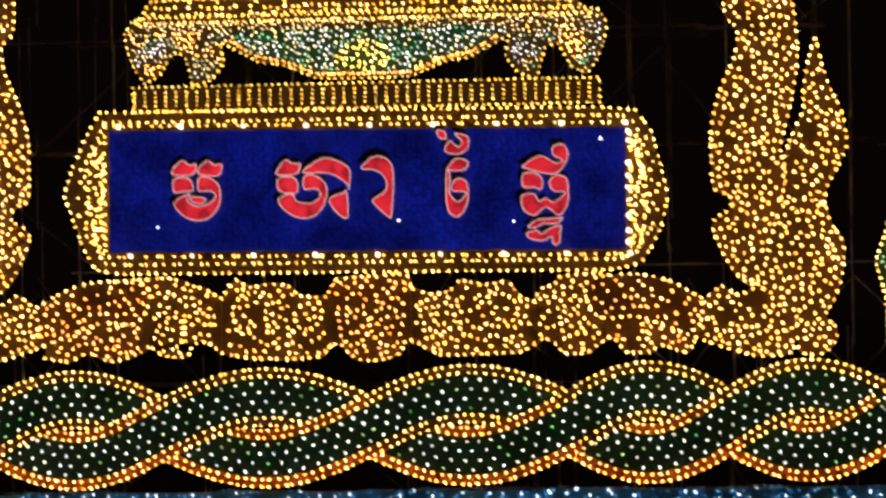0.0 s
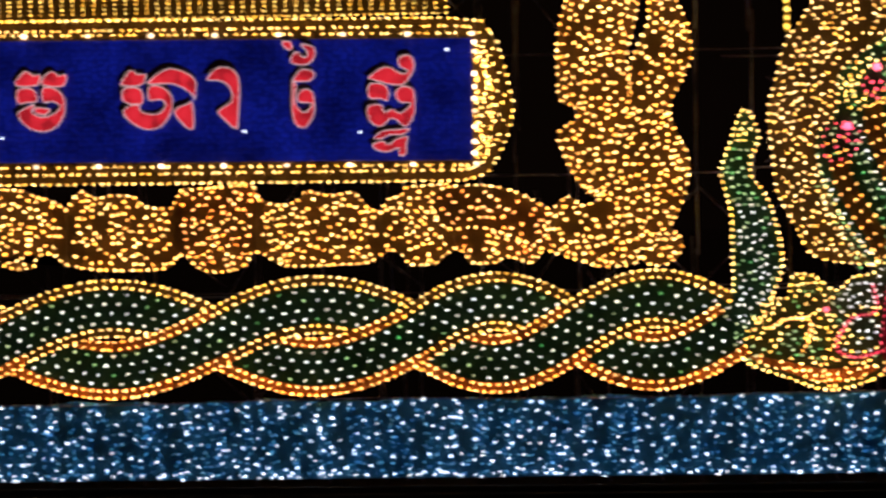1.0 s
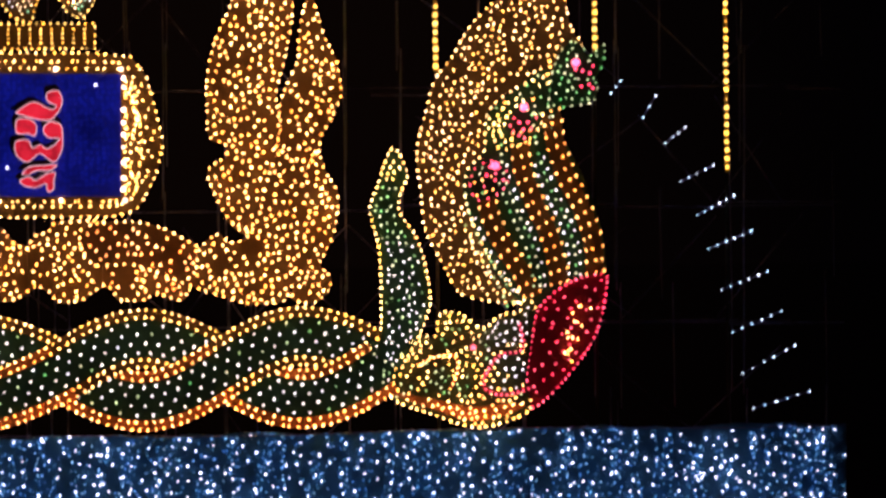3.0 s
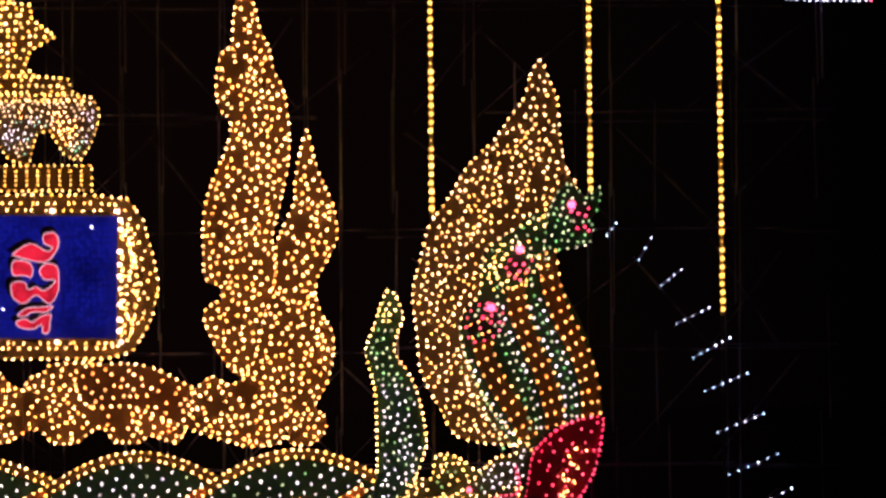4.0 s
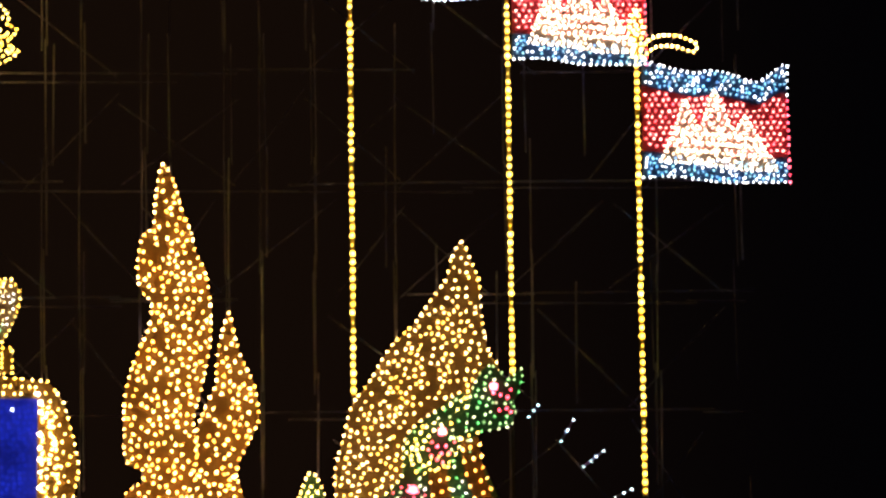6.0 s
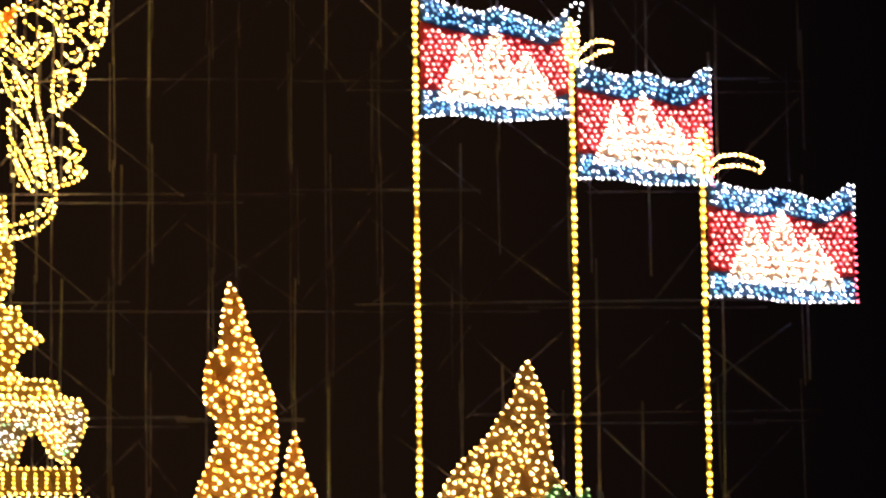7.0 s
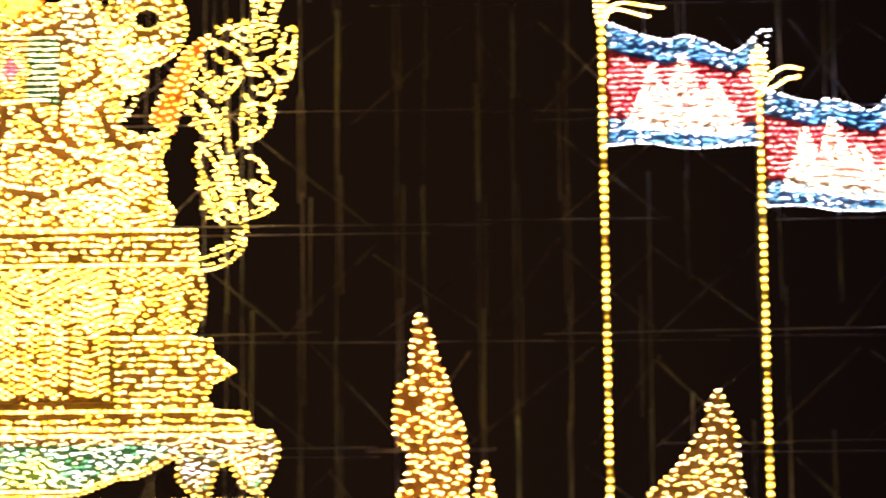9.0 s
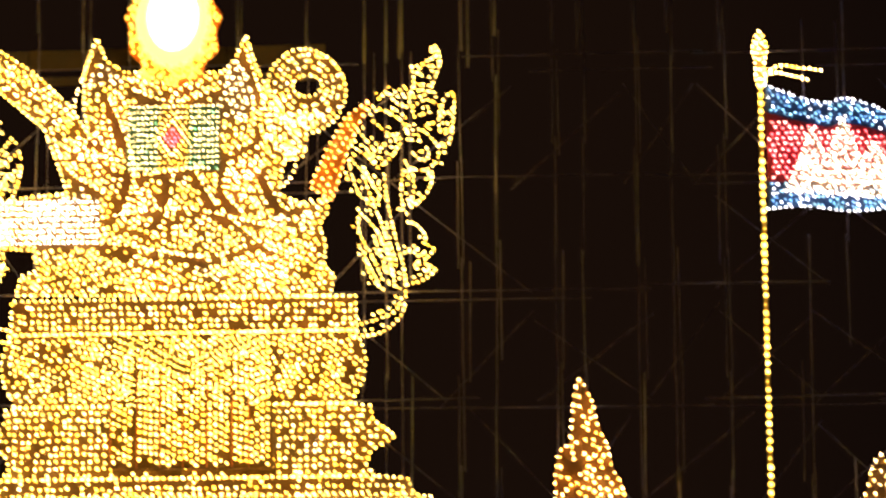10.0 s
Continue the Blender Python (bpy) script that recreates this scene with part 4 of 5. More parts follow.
    q = []
    for r0 in np.arange(0.37, 0.72, 0.11):
        a = np.linspace(-2.6, 3.6, 80)
        q.append(along(np.c_[-7.06 + r0 * np.cos(a), 19.42 + r0 * np.sin(a)], 0.115, jitter=.3))
    q.append(fill(curl_foot, 0.1, 0.2, 0.03, turn=30))
    q = np.vstack(q)
    q = clear_of(q[inside(q, curl)], curl, 0.06)
    s.bulbs(q[::3], -0.1, 0.035, PALE)
    s.bulbs(np.vstack([q[1::3], q[2::3]]), -0.1, 0.035, GOLD)
    # left sleeve cushion with level white rows
    for z in np.arange(16.62, 17.42, 0.108):
        for x0, x1 in ((-12.6, -11.82), (-11.74, -10.87)):
            s.bulbs(along([(x0, z), (x1, z - 0.01)], 0.09, jitter=.08), -0.11, 0.024, WHITE)
    # head: a plain bright oval in a flaming rim
    rim = [(-9.51 + (0.86 + 0.05 * math.sin(11 * a)) * math.cos(a), 20.62 + (1.14 + 0.06 * math.sin(11 * a)) * math.sin(a)) for a in np.linspace(0, 2 * math.pi, 66, endpoint=False)]
    s.plate(rim, -0.12, 0.06, P_ORANGE, 0.02)
    s.dome((-9.51, 20.70), 0.70, 0.90, 0.12, -0.12, FACE_EDGE)
    s.dome((-9.51, 20.75), 0.50, 0.68, 0.3, -0.12, FACE)
    f = fill(rim, 0.085, 0.25, 0.02)
    d = ((f[:, 0] + 9.51) / 0.66) ** 2 + ((f[:, 1] - 20.7) / 0.84) ** 2
    s.bulbs(f[d > 1], -0.2, 0.046, EMBER)
    ob = s.make("statue")
    tagged(ob, "seated statue of crowded golden bulbs with bright plain face", "statue")


statue()


def sword():
    th = thing("short_sword", (-6.8, -0.1, 17.3), "short orange blade studded with amber bulbs", "light ornament")
    o = [(-5.96, 19.1), (-6.0, 18.95), (-6.3, 18.3), (-6.6, 17.3), (-7.0, 17.55), (-6.72, 18.2), (-6.35, 18.85)]
    Shape().plate(o, -0.09, 0.05, P_BLADE).make("blade_board", th)
    strung(th, "edge_light_string", along(o, 0.125, True), ORANGE, -0.125, 0.03, single=True)
    strung(th, "face_light_string", fill(o, 0.14, 0.1, 0.07), ORANGE, -0.125, 0.026, single=True)


sword()


def leaf_tail(flip):
    th = thing("leaf_plume", (-12.99 if flip else -5.6, 0, 14.9), "curling golden leaf plume drawn in bulb outlines", "light ornament", "leaf plumes")

    def frond(name, path):
        q = smooth(mirror(path, -9.295) if flip else path, 5, False)
        lf = Shape().tube([(x, -0.0, z) for x, z in q], 0.014, P_GOLD, 5)
        lf.bulbs(along(q, 0.098, jitter=.12), -0.05, 0.034, GOLD)
        t = np.gradient(q, axis=0)
        t /= np.maximum(np.hypot(*t.T), 1e-6)[:, None]
        inner = along(q + np.c_[-t[:, 1], t[:, 0]] * 0.10, 0.12, jitter=.25)
        lf.bulbs(inner[rng.random(len(inner)) < 0.55], -0.05, 0.029, GOLD)
        lf.make(name, th)

    frond("stem", [(-6.18, 15.03), (-5.79, 15.14), (-5.48, 15.28), (-5.37, 15.5)])
    frond("stem", [(-6.27, 14.84), (-5.92, 14.85), (-5.62, 14.96), (-5.38, 15.19), (-5.31, 15.39)])
    frond("stem", [(-5.29, 15.54), (-5.31, 15.99), (-5.41, 16.38), (-5.52, 16.83), (-5.63, 17.36), (-5.67, 17.77)])
    frond("stem", [(-5.48, 15.72), (-5.55, 16.21), (-5.7, 16.83), (-5.83, 17.15), (-6.04, 17.73)])
    frond("leaf", [(-5.7, 15.68), (-5.92, 15.91), (-6.03, 16.31), (-6.0, 16.44), (-6.13, 16.75), (-6.11, 17.06), (-5.96, 16.93), (-5.78, 16.7), (-5.65, 16.43), (-5.53, 15.95)])
    frond("leaf", [(-5.87, 16.66), (-5.61, 15.99)])
    frond("leaf", [(-5.94, 16.39), (-5.7, 15.86)])
    frond("leaf", [(-6.0, 16.22), (-5.79, 15.82)])
    frond("leaf", [(-5.26, 15.76), (-5.0, 15.83), (-4.76, 16.02), (-4.96, 16.16), (-4.78, 16.39), (-4.96, 16.51), (-4.93, 16.64), (-5.09, 16.84), (-5.26, 16.89)])
    frond("leaf", [(-5.22, 16.38), (-5.04, 16.24), (-5.13, 16.07), (-4.96, 16.02)])
    frond("leaf", [(-5.31, 16.34), (-5.09, 16.38)])
    frond("leaf", [(-5.78, 17.32), (-6.05, 17.33), (-6.18, 17.55), (-6.26, 17.8), (-6.31, 18.09), (-6.18, 17.96), (-5.96, 17.73), (-5.74, 17.37)])
    frond("leaf", [(-6.26, 18.32), (-6.0, 18.13), (-5.87, 17.99)])
    frond("leaf", [(-6.13, 18.58), (-5.91, 18.31), (-5.78, 18.17), (-5.65, 18.35), (-5.38, 18.43)])
    frond("leaf", [(-5.87, 18.76), (-5.6, 18.53), (-5.43, 18.48)])
    frond("leaf", [(-5.78, 19.16), (-5.6, 19.29), (-5.47, 19.11), (-5.25, 19.01)])
    frond("leaf", [(-5.91, 18.89), (-5.73, 18.98), (-5.56, 18.88)])
    frond("leaf", [(-5.38, 19.33), (-5.29, 19.19)])
    frond("leaf", [(-5.6, 18.93), (-5.34, 18.74), (-5.25, 18.52)])
    frond("leaf", [(-5.65, 17.99), (-5.52, 18.12), (-5.38, 18.34)])
    frond("leaf", [(-6.0, 18.27), (-5.78, 17.9)])
    frond("leaf", [(-6.04, 17.91), (-5.87, 17.55)])
    frond("leaf", [(-5.25, 18.56), (-4.99, 18.58), (-4.77, 18.37), (-4.68, 18.19), (-4.75, 17.97), (-4.95, 17.84), (-5.21, 17.89), (-5.3, 18.03)])
    frond("leaf", [(-5.17, 18.18), (-4.99, 18.02), (-4.86, 18.11), (-4.9, 18.24)])
    frond("leaf", [(-5.25, 18.41), (-5.03, 18.38)])
    frond("leaf", [(-4.68, 18.28), (-4.51, 18.32), (-4.42, 18.72), (-4.41, 19.24), (-4.59, 19.13), (-4.64, 18.86), (-4.72, 18.73), (-4.86, 18.69)])
    frond("leaf", [(-4.68, 18.91), (-4.46, 18.86)])
    frond("leaf", [(-4.66, 18.55), (-4.46, 18.59)])
    frond("leaf", [(-5.32, 17.85), (-5.37, 17.45), (-5.32, 17.14), (-5.43, 17.14)])
    frond("leaf", [(-5.17, 17.85), (-5.13, 17.53), (-5.21, 17.18), (-5.0, 17.31), (-4.84, 17.53), (-4.82, 17.75), (-4.95, 17.84)])
    frond("leaf", [(-5.16, 19.75), (-5.12, 19.41), (-5.21, 19.19), (-4.9, 19.25), (-4.76, 19.5), (-4.65, 19.86), (-4.72, 20.11), (-4.83, 20.06), (-4.72, 19.95), (-4.94, 19.82), (-5.07, 19.64)])
    frond("leaf", [(-5.16, 19.01), (-4.94, 19.14), (-4.77, 19.09)])
    frond("leaf", [(-5.12, 18.83), (-4.85, 18.91)])
    frond("leaf", [(-4.98, 19.32), (-4.76, 19.27)])


leaf_tail(False)
leaf_tail(True)

# ---- three-headed serpent at the bow ----
serpent = thing("crested_serpent", (2.4, -0.05, 2.1), "three-headed crested serpent in gold, green and red bulbs", "serpent")
CREST = [(3.05, 12.59), (3.22, 12.22), (3.34, 11.92), (3.37, 11.55), (3.4, 11.13), (3.51, 10.61), (3.67, 10.32), (3.16, 9.85), (2.49, 9.56),
    (2.01, 9.14), (1.94, 8.47), (1.63, 8.11), (1.63, 7.51), (1.92, 6.79), (2.27, 6.24), (2.78, 5.73), (2.45, 5.79), (1.85, 5.86), (1.46, 6.01),
    (1.22, 6.46), (0.9, 7.07), (0.83, 7.7), (0.76, 8.48), (0.92, 9.14), (1.07, 9.69), (1.38, 10.11), (1.75, 10.71), (2.24, 11.19), (2.49, 11.56),
    (2.76, 11.92), (2.86, 12.29)]


def serpent_heads():
    o = smooth(CREST, 4)
    c = Shape().plate(o, 0.0, 0.05, P_CREST).make("crest", serpent)
    strung(c, "edge_light_string", along(o, 0.15, True, 0.1), CREST_LAMP, -0.035, 0.027, single=True)
    strung(c, "face_light_string", fill(o, 0.122, 0.33, 0.085, turn=25, drop=0.03), CREST_LAMP, -0.035, 0.025, single=True)
    bk = smooth([(3.1, 9.9), (3.2, 9.0), (3.45, 8.5), (3.75, 7.9), (4.0, 7.1), (4.05, 6.25), (3.4, 6.1), (2.75, 5.72), (2.2, 6.2), (1.85, 6.9), (1.6, 7.6), (1.6, 8.1), (1.95, 8.5), (2.0, 9.1), (2.5, 9.55)], 4)
    Shape().plate(bk, -0.02, 0.04, P_GREEN).make("neck_board", serpent)
    q = fill(bk, 0.15, 0.3, 0.04)
    q = q[q[:, 1] > 8.7]
    u = rng.random(len(q))
    strung(serpent, "throat_light_string", q[u < 0.4], GREEN, -0.05, 0.027, single=True)
    strung(serpent, "throat_light_string", q[(u >= 0.4) & (u < 0.75)], YELLOW, -0.05, 0.026, single=True)
    strung(serpent, "throat_light_string", q[u >= 0.75], ORANGE, -0.05, 0.028, single=True)
    necks = ([(3.09, 9.13), (3.18, 8.52), (3.38, 7.92), (3.65, 7.37), (3.82, 6.77), (3.84, 6.29)], [(2.55, 8.77), (2.57, 8.17), (2.8, 7.5), (3.04, 6.96), (3.18, 6.41), (3.21, 6.11)], [(1.87, 7.93), (2.01, 7.27), (2.28, 6.72), (2.55, 6.3), (2.72, 5.88)])
    for i, path in enumerate(necks):
        q = smooth(path, 6, False)
        t = np.gradient(q, axis=0)
        t /= np.hypot(*t.T)[:, None]
        n = np.c_[t[:, 1], -t[:, 0]] * -1
        n = np.where(n[:, :1] < 0, -n, n)
        y = -0.045 - 0.01 * (2 - i)
        belly = [tuple(a) for a in q + n * 0.20] + [tuple(a) for a in (q - n * 0.13)[::-1]]
        nk = Shape().plate(belly, y, 0.03, P_AMBER, 0.006).make("neck", serpent)
        for k in along(q, 0.215):
            j = int(np.argmin(np.hypot(*(q - k).T)))
            strung(nk, "rib_light_string", along([k - n[j] * 0.11, k + n[j] * 0.2 + (0, 0.05)], 0.16, jitter=0.1), ORANGE, y - 0.035, 0.029, single=True)
        g = along(q - n * 0.3, 0.17, jitter=0.12)
        strung(nk, "green_light_string", g, GREEN, y - 0.03, 0.030, single=True)
        w = along(q - n * 0.42, 0.18, jitter=0.12)
        strung(nk, "pale_light_string", w[len(w) // 3:], WHITE if i == 0 else GREEN, y - 0.03, 0.030, single=True)
        w = along(q - n * 0.22, 0.2, jitter=0.12)
        strung(nk, "pale_light_string", w[len(w) // 4:], WHITE, y - 0.03, 0.026, single=True)
    heads = ([(3.16, 9.85), (3.41, 10.34), (3.66, 10.33), (3.81, 10.12), (4.07, 10.33), (4.05, 10.0), (3.89, 9.73), (3.53, 9.73), (3.92, 9.67), (3.92, 9.42),
    (3.79, 9.29), (3.34, 9.22), (3.09, 9.07)], [(2.12, 8.95), (2.37, 9.31), (2.61, 9.37), (2.76, 9.13), (3.0, 9.07), (2.79, 8.71), (2.48, 8.53), (2.18, 8.53)], [(1.69, 7.87), (1.78, 8.17), (2.06, 8.29), (2.21, 8.17), (2.39, 8.05), (2.23, 7.75), (1.99, 7.63), (1.78, 7.63)])
    for i, h in enumerate(heads):
        o = smooth(h, 4)
        hd = Shape().plate(o, -0.08, 0.05, P_GREEN, 0.01).make("head", serpent)
        p = fill(o, 0.13, 0.25, 0.06)
        c = o.mean(0) + (0.12, 0)
        near = np.hypot(*(p - c).T) < (0.26 if i == 0 else 0.3)
        strung(hd, "mouth_light_string", p[near], RED, -0.115, 0.036, single=True)
        strung(hd, "jaw_light_string", along(o, 0.15, True, .15), GREEN if i == 0 else (YELLOW if i == 1 else RED), -0.115, 0.026, single=True)
        strung(hd, "face_light_string", p[~near], YELLOW if i == 1 else GREEN, -0.115, 0.030, single=True)
    for x, z in [(3.57, 10.01), (2.65, 9.23), (2.13, 8.21)]:
        Shape().bulbs([(x, z)], -0.15, 0.08, PINK).make("eye", serpent)
    o = smooth([(3.44, 6.15), (4.03, 6.28), (4.07, 6.0), (3.91, 5.3), (3.55, 4.71), (3.1, 4.2), (2.71, 3.94), (2.65, 4.42), (2.76, 5.22), (2.89, 5.71)
    ], 4)
    b = Shape().plate(o, -0.06, 0.05, P_RED).make("red_chest", serpent)
    strung(b, "edge_light_string", along(o, 0.11, True, .08), RED, -0.095, 0.030, single=True)
    strung(b, "face_light_string", fill(o, 0.21, 0.2, 0.1), RED, -0.095, 0.026, single=True)
    a = [(3.75, 5.75), (3.5, 5.6), (3.65, 5.4), (3.35, 5.3), (3.55, 5.1), (3.3, 4.95), (3.5, 4.8)]
    a = along(a, 0.11)
    strung(b, "zigzag_light_string", a + rng.normal(0, .05, a.shape), YELLOW, -0.1, 0.026, single=True)


serpent_heads()

low = thing("low_serpent", (1.6, -0.1, 2.1), "low green serpent head with open red mouth and amber chin", "serpent")


def low_head():
    o = smooth([(0.18, 4.26), (0.59, 5.2), (1.04, 5.22), (1.14, 5.61), (1.49, 5.61), (1.88, 5.35), (2.19, 5.58), (2.54, 5.64), (2.56, 5.84), (2.81, 5.74),
    (2.76, 5.22), (2.65, 4.42), (2.71, 3.94), (2.26, 3.71), (1.71, 3.62), (1.07, 3.83)], 4)
    Shape().plate(o, -0.12, 0.05, P_HEAD).make("head_board", low)
    edge = along(o, 0.125, True, .08)
    edge = edge[(edge[:, 0] > 0.72) | (edge[:, 1] < 4.2)]
    edge = edge[~((edge[:, 0] > 2.55) & (edge[:, 1] > 4.15) & (edge[:, 1] < 5.6))]
    strung(low, "edge_light_string", edge, YELLOW, -0.155, 0.027, single=True)
    chin = smooth([(0.25, 4.25), (1.05, 3.92), (1.7, 3.74), (2.25, 3.82), (2.62, 4.0), (2.25, 4.02), (1.7, 3.98), (1.1, 4.1)], 4)
    Shape().plate(chin, -0.14, 0.03, P_ORANGE, 0.006).make("chin", low)
    p = fill(o, 0.122, 0.25, 0.065)
    red = (p[:, 0] > 1.95) & (p[:, 1] < 5.1) & (p[:, 1] > 4.2)
    chn = p[:, 1] < 4.15
    strung(low, "mouth_light_string", p[red][::2], WHITE, -0.155, 0.032, single=True)
    strung(low, "mouth_light_string", p[red][1::2], YELLOW, -0.155, 0.027, single=True)
    strung(low, "chin_light_string", p[chn], AMBER, -0.175, 0.027, single=True)
    rest = p[~red & ~chn]
    tone = np.array([noise.noise(Vector((a * 2.2, b * 2.2, 4.0))) for a, b in rest]) + 0.5 * (rng.random(len(rest)) - 0.5)
    horn = (rest[:, 0] > 1.95) & (rest[:, 1] > 5.12)
    strung(low, "yellow_light_string", rest[(tone > 0.05) & ~horn], YELLOW, -0.155, 0.025, single=True)
    strung(low, "amber_light_string", rest[(tone <= 0.05) & (tone > -0.16) & ~horn], AMBER, -0.155, 0.025, single=True)
    strung(low, "green_light_string", rest[(tone <= -0.16) & ~horn], GREEN, -0.155, 0.028, single=True)
    strung(low, "horn_light_string", rest[horn], WHITE, -0.155, 0.026, single=True)
    brow = smooth([(0.75, 4.72), (1.05, 4.86), (1.4, 4.86), (1.42, 4.55), (1.3, 4.3)], 4, False)
    Shape().tube([(x, -0.135, z) for x, z in brow], 0.03, P_ORANGE).make("jaw_band", low)
    strung(low, "jaw_light_string", along(brow, 0.1), AMBER, -0.17, 0.026, single=True)
    m = smooth([(2.53, 5.42), (2.58, 4.97), (2.18, 4.88), (1.92, 4.53), (1.92, 4.29), (2.27, 4.18), (2.77, 4.32)], 4, False)
    Shape().tube([(x, -0.14, z) for x, z in m], 0.04, P_RED).make("lip", low)
    strung(low, "lip_light_string", along(m, 0.1), RED, -0.18, 0.03, single=True)
    Shape().bulbs([(1.71, 5.02)], -0.2, 0.06, PINK).make("eye", low)


low_head()


def tail():
    th = thing("serpent_plume", (0.4, -0.1, 4.3), "upright green serpent tail edged with yellow bulbs", "serpent")
    o = smooth([(0.31, 8.52), (0.43, 8.46), (0.57, 8.15), (0.57, 7.98), (0.44, 7.67), (0.45, 7.38), (0.69, 7.04), (0.86, 6.58), (0.97, 5.95), (0.93, 5.66), (0.75, 5.21), (0.54, 4.84),
                (0.27, 4.37), (0.0, 4.48), (0.05, 4.99), (0.1, 5.4), (0.1, 6.13), (0.08, 6.76), (-0.05, 7.28), (-0.08, 7.5), (0.07, 7.9), (0.18, 8.24)], 4)
    Shape().plate(o, -0.15, 0.05, P_GREEN).make("tail_board", th)
    e = along(o, 0.12, True, .06)
    e = e[(e[:, 1] > 5.35) | ((e[:, 0] > 0.45) & (e[:, 1] > 4.5))]
    mid = np.interp(e[:, 1], [4.3, 5.5, 6.5, 7.3, 7.8, 8.5], [0.2, 0.45, 0.45, 0.15, 0.25, 0.36])
    strung(th, "yellow_edge_light_string", e[e[:, 0] < mid], YELLOW, -0.185, 0.027, single=True)
    strung(th, "orange_edge_light_string", e[e[:, 0] >= mid], AMBER, -0.185, 0.027, single=True)
    p = fill(o, 0.125, 0.25, 0.085)
    w = p[p[:, 1] < 6.9]
    pick = rng.random(len(w)) < 0.35
    strung(th, "white_light_string", w[~pick], WHITE, -0.185, 0.025, single=True)
    strung(th, "green_light_string", w[pick], GREEN, -0.185, 0.028, single=True)
    strung(th, "green_light_string", p[(p[:, 1] >= 6.9) & (p[:, 1] < 7.9)], GREEN, -0.185, 0.030, single=True)
    strung(th, "tip_light_string", p[p[:, 1] >= 7.9], YELLOW, -0.185, 0.027, single=True)


tail()

# ---- water spray bars ----
SPRAY = [(4.19, 9.46), (4.37, 9.69), (4.76, 9.04), (4.99, 9.42), (5.15, 8.58), (5.51, 8.86), (5.41, 7.9), (6.0, 8.18), (5.7, 7.3), (6.36, 7.65),
    (5.9, 6.71), (6.67, 7.02), (6.12, 5.98), (6.94, 6.3), (6.31, 5.23), (7.18, 5.59), (6.48, 4.5), (7.44, 5.0), (6.66, 3.88), (7.67, 4.17)
    ]
for i in range(0, len(SPRAY), 2):
    a, b = SPRAY[i], SPRAY[i + 1]
    th = thing("spray_bar", (*a[:1], 0, a[1]), "thin slanting bar of cool white bulbs", "light bar", "water spray bars")
    Shape().tube([(a[0], 0.0, a[1]), (b[0], 0.0, b[1])], 0.012, P_STEEL).make("rod", th)
    Shape().tube([(b[0], 0.0, b[1]), (b[0], 0.1, b[1])], 0.012, P_STEEL).make("bracket", th)
    n = (2, 2, 3, 4, 5, 5, 5, 5, 5, 5)[i // 2]
    for p in along([a, b], np.hypot(b[0] - a[0], b[1] - a[1]) / n, jitter=0.06):
        Shape().bulbs([p], -0.03, 0.025, SPRAY_LAMP).make("bulb", th)

# ---- flags ----
FLAG_TOP = [(0.0, 0.0), (0.53, -0.22), (1.09, -0.36), (1.41, -0.28), (1.87, -0.41), (2.33, -0.58), (2.80, -0.20), (2.94, -0.20)]


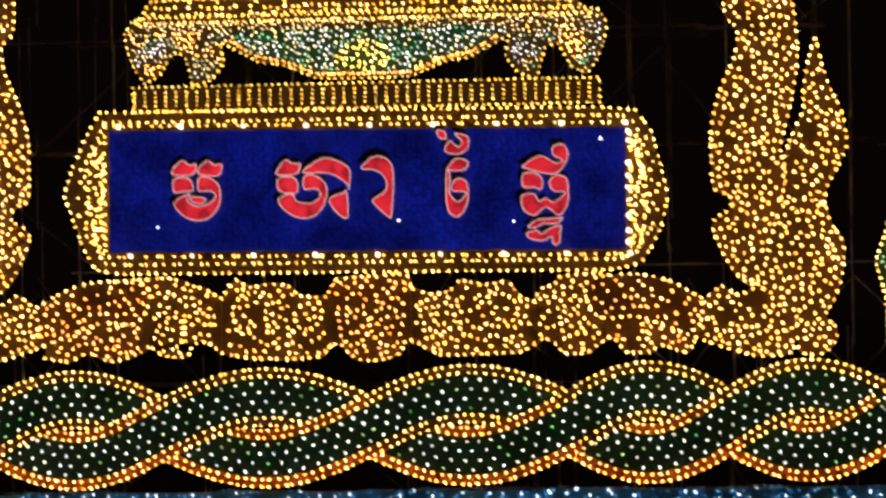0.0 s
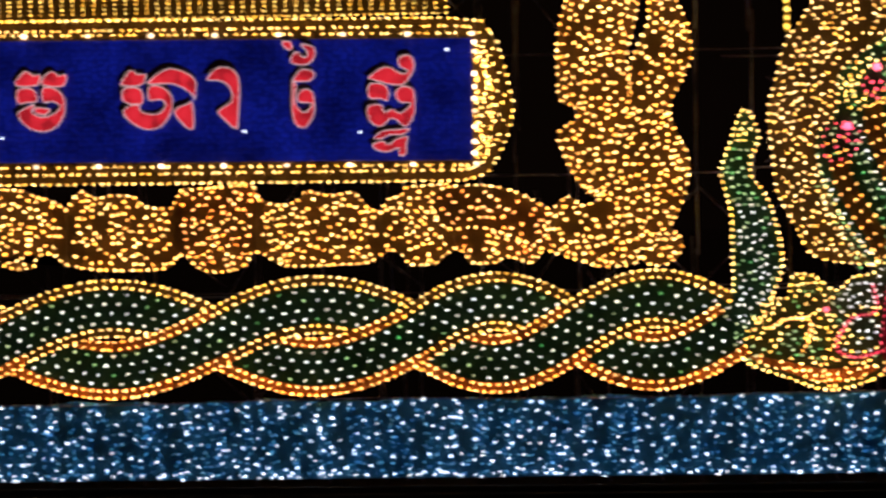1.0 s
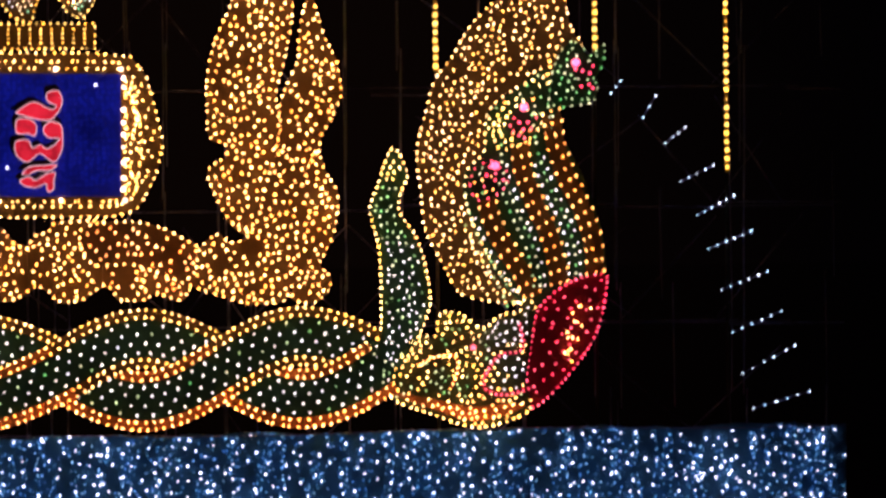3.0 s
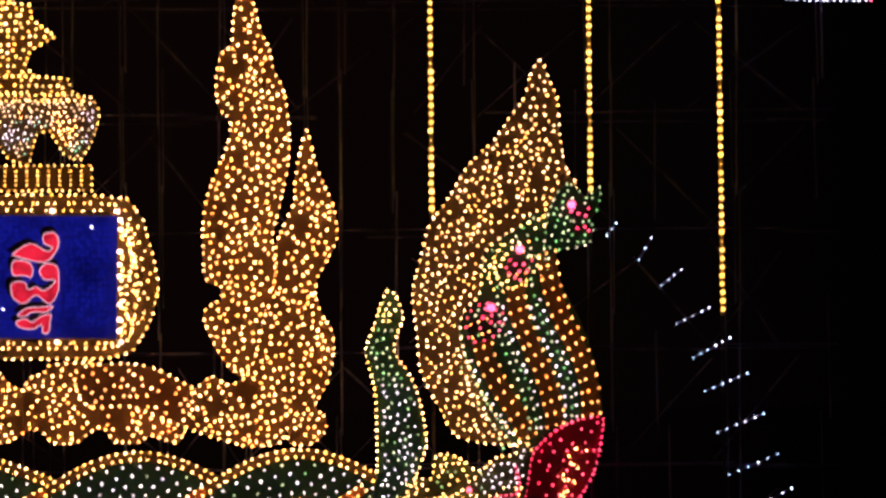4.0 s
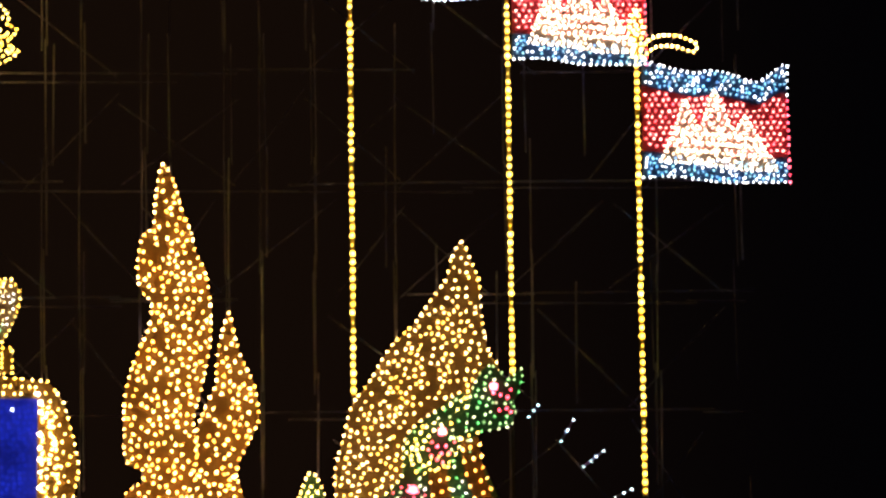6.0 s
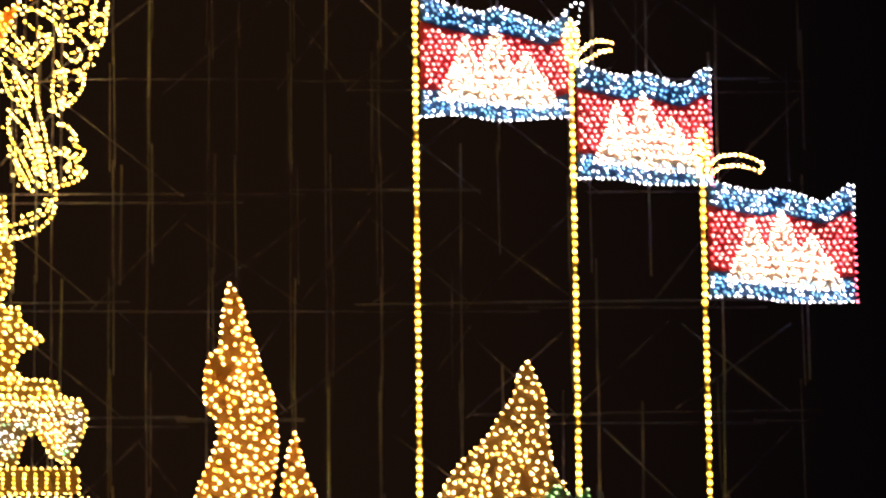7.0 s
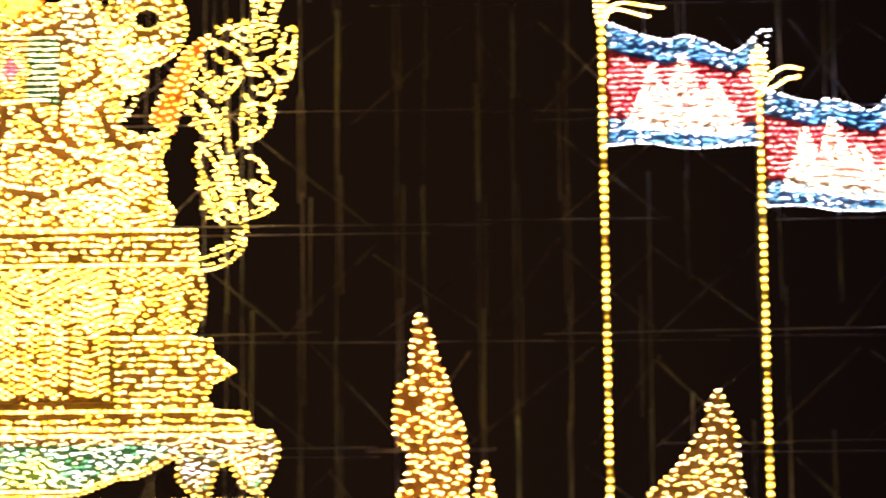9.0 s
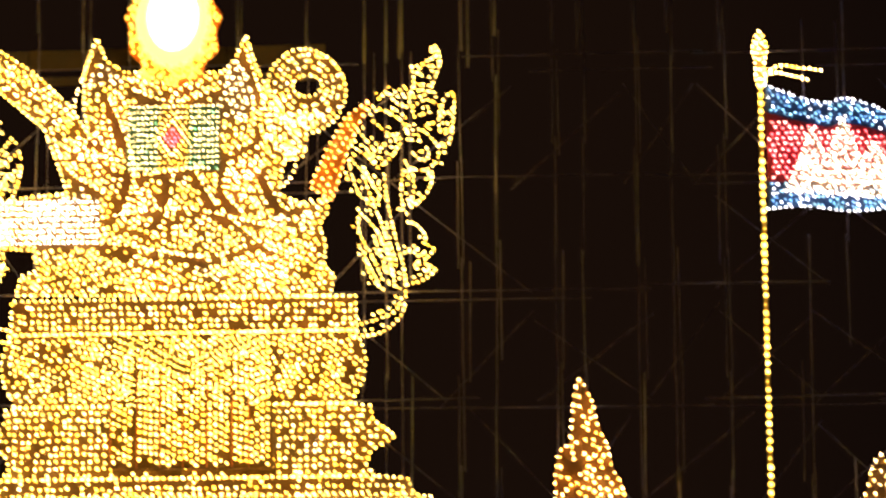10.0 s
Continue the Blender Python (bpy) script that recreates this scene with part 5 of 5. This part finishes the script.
def flag(x, z, foot, tip, wide, kind, ribbon):
    """Pole with finial and a waving three-band flag; x, z: upper corner at the pole."""
    th = thing("flag", (x, 0, 2.0), "blue, red and white bulb flag on yellow lit pole", "flag", "lit flags")
    k = wide / 2.75
    top = smooth([(x + a * k * (1.0 if kind == 0 else 0.925), z + b * (1.0 if kind == 0 else 0.75)) for a, b in FLAG_TOP], 5, False)
    bot = smooth([(x, z - 2.27 + kind * 0.12), (x + 0.7 * k, z - 2.24 + kind * 0.1), (x + 1.4 * k, z - 2.34 + kind * 0.1), (x + 2.05 * k, z - 2.31 + kind * 0.06), (x + 2.72 * k, z - 2.27 + kind * 0.02)], 6, False)
    o = np.vstack([top, bot[::-1]])
    pole = Shape().tube([(x - 0.08, 0.0, foot - 0.1), (x - 0.08, 0.0, tip)], 0.035, P_POLE, 8).make("pole", th)
    # the pole's unlit lower length, its darkness put into the colour
    Shape().tube([(x - 0.08, 0.1, 2.0), (x - 0.08, 0.1, foot + 0.2)], 0.03, P_DARK, 8).make("unlit_post", th)

    def level(u, xx):
        """Height a fraction u down the flag at xx."""
        a = np.interp(xx, top[:, 0], top[:, 1])
        return a + (np.interp(xx, bot[:, 0], bot[:, 1]) - a) * u

    xs = np.linspace(x, x + 2.70 * k, 24)
    for name, u0, u1, mat in (("blue_stripe", 0.0, 0.22, P_FLAG), ("red_stripe", 0.22, 0.78, P_RED), ("blue_stripe", 0.78, 1.0, P_FLAG)):
        q = [(a, level(u0, a)) for a in xs] + [(a, level(u1, a) + 0.004) for a in xs[::-1]]
        st = Shape().plate(q, -0.02, 0.03, mat, 0.004).make(name, th)
        if mat is P_RED:
            p = fill(q, 0.118, 0.12, 0.05)
            strung(st, "red_light_string", p, FLAG_RED, -0.05, 0.029)
        else:
            p = fill(q, 0.088, 0.26, 0.04)
            u = rng.random(len(p))
            strung(st, "blue_light_string", p[u < 0.38], FLAG_BLUE, -0.05, 0.028)
            strung(st, "cyan_light_string", p[(u >= 0.38) & (u < 0.66)], CYAN, -0.05, 0.029)
            strung(st, "white_light_string", p[u >= 0.66], COOL, -0.05, 0.026)
    strung(th, "edge_light_string", np.vstack([along(top, 0.11, jitter=.15), along(bot, 0.11, jitter=.15), along([top[-1], (x + (2.8 if kind == 0 else 2.7) * k, level(0.25, x + 2.7 * k))], 0.12)]), COOL, -0.05, 0.026)
    strung(th, "edge_light_string", along([bot[-1], (x + 2.7 * k, level(0.3, x + 2.7 * k))], 0.13), RED, -0.05, 0.030)
    # temple with three towers
    pts = [(0.12, 0.86), (0.16, 0.76), (0.19, 0.66), (0.22, 0.56), (0.25, 0.46), (0.27, 0.34), (0.30, 0.26), (0.33, 0.36), (0.36, 0.45), (0.38, 0.52), (0.42, 0.50), (0.44, 0.36), (0.47, 0.27),
           (0.50, 0.17), (0.53, 0.27), (0.57, 0.36), (0.60, 0.48), (0.64, 0.52), (0.67, 0.44), (0.71, 0.35), (0.75, 0.44), (0.78, 0.52), (0.81, 0.60), (0.84, 0.70), (0.89, 0.78), (0.92, 0.89), (0.7, 0.88), (0.4, 0.85)]
    q = [(x + a * 2.7 * k, level(b, x + a * 2.7 * k)) for a, b in pts]
    t = Shape().plate(q, -0.035, 0.02, P_TEMPLE, 0.004).make("temple", th)
    strung(t, "outline_light_string", along(q, 0.09, True, 0.1), WARM, -0.06, 0.026)
    strung(t, "white_light_string", fill(q, 0.105, 0.25, 0.03, drop=0.1), WARM, -0.06, 0.030)
    for b in (0.58, 0.66, 0.74):
        strung(t, "course_light_string", along([(x + a * 2.7 * k, level(b, x + a * 2.7 * k)) for a in np.linspace(0.24, 0.84, 12)], 0.09, jitter=0.15), WARM, -0.065, 0.028)
    # lit part of the pole
    n, zz = 0, foot
    while zz < z - 0.02:
        Shape().bulbs([(x - 0.08 + rng.normal(0, .004), zz)], -0.045, 0.044 if n % 9 != 8 else 0.022, POLE).make("bulb", pole)
        zz += 0.15 + (0.02 if n % 9 == 8 else 0)
        n += 1
    # finial and streamers
    px = x - 0.08
    fw = 0.75
    fin = smooth([(px, tip - 0.04), (px + 0.13 * fw, tip - 0.22), (px + 0.17 * fw, tip - 0.42), (px + 0.08, tip - 0.6), (px + 0.07, z + 0.02), (px - 0.07, z + 0.02), (px - 0.08, tip - 0.6), (px - 0.17 * fw, tip - 0.42), (px - 0.13 * fw, tip - 0.22)], 3)
    fn = Shape().plate(fin, -0.03, 0.04, P_GOLD, 0.008).make("finial", th)
    strung(fn, "light_string", np.vstack([along(fin, 0.1, True), fill(fin, 0.11, 0.1, 0.04)]), YELLOW, -0.06, 0.032)
    if ribbon == 0:
        ways = [[(0.1, -0.8), (0.35, -0.68), (0.7, -0.72), (1.09, -0.78)], [(0.1, -0.86), (0.3, -0.8), (0.55, -0.86), (0.84, -0.94)]]
    elif ribbon == 2:
        ways = [[(0.1, -0.72), (0.3, -0.5), (0.5, -0.42), (0.74, -0.46)], [(0.1, -0.86), (0.35, -0.74), (0.5, -0.64), (0.7, -0.6)]]
    else:
        ways = [[(0.1, -0.72), (0.3, -0.52), (0.7, -0.48), (1.07, -0.62), (1.04, -0.78), (0.7, -0.68), (0.35, -0.7), (0.12, -0.88)]]
    for way in ways:
        s = smooth([(px + a, tip + b) for a, b in way], 5, False)
        st = Shape().tube([(a, -0.01, b) for a, b in s], 0.02, P_GOLD).make("streamer", th)
        strung(st, "light_string", along(s, 0.1), YELLOW, -0.05, 0.032)


flag(1.19, 19.28, 9.97, 20.3, 2.75, 0, 0)
flag(4.0, 18.02, 10.3, 18.82, 2.45, 1, 2)
flag(6.32, 15.88, 8.15, 16.78, 2.68, 1, 1)
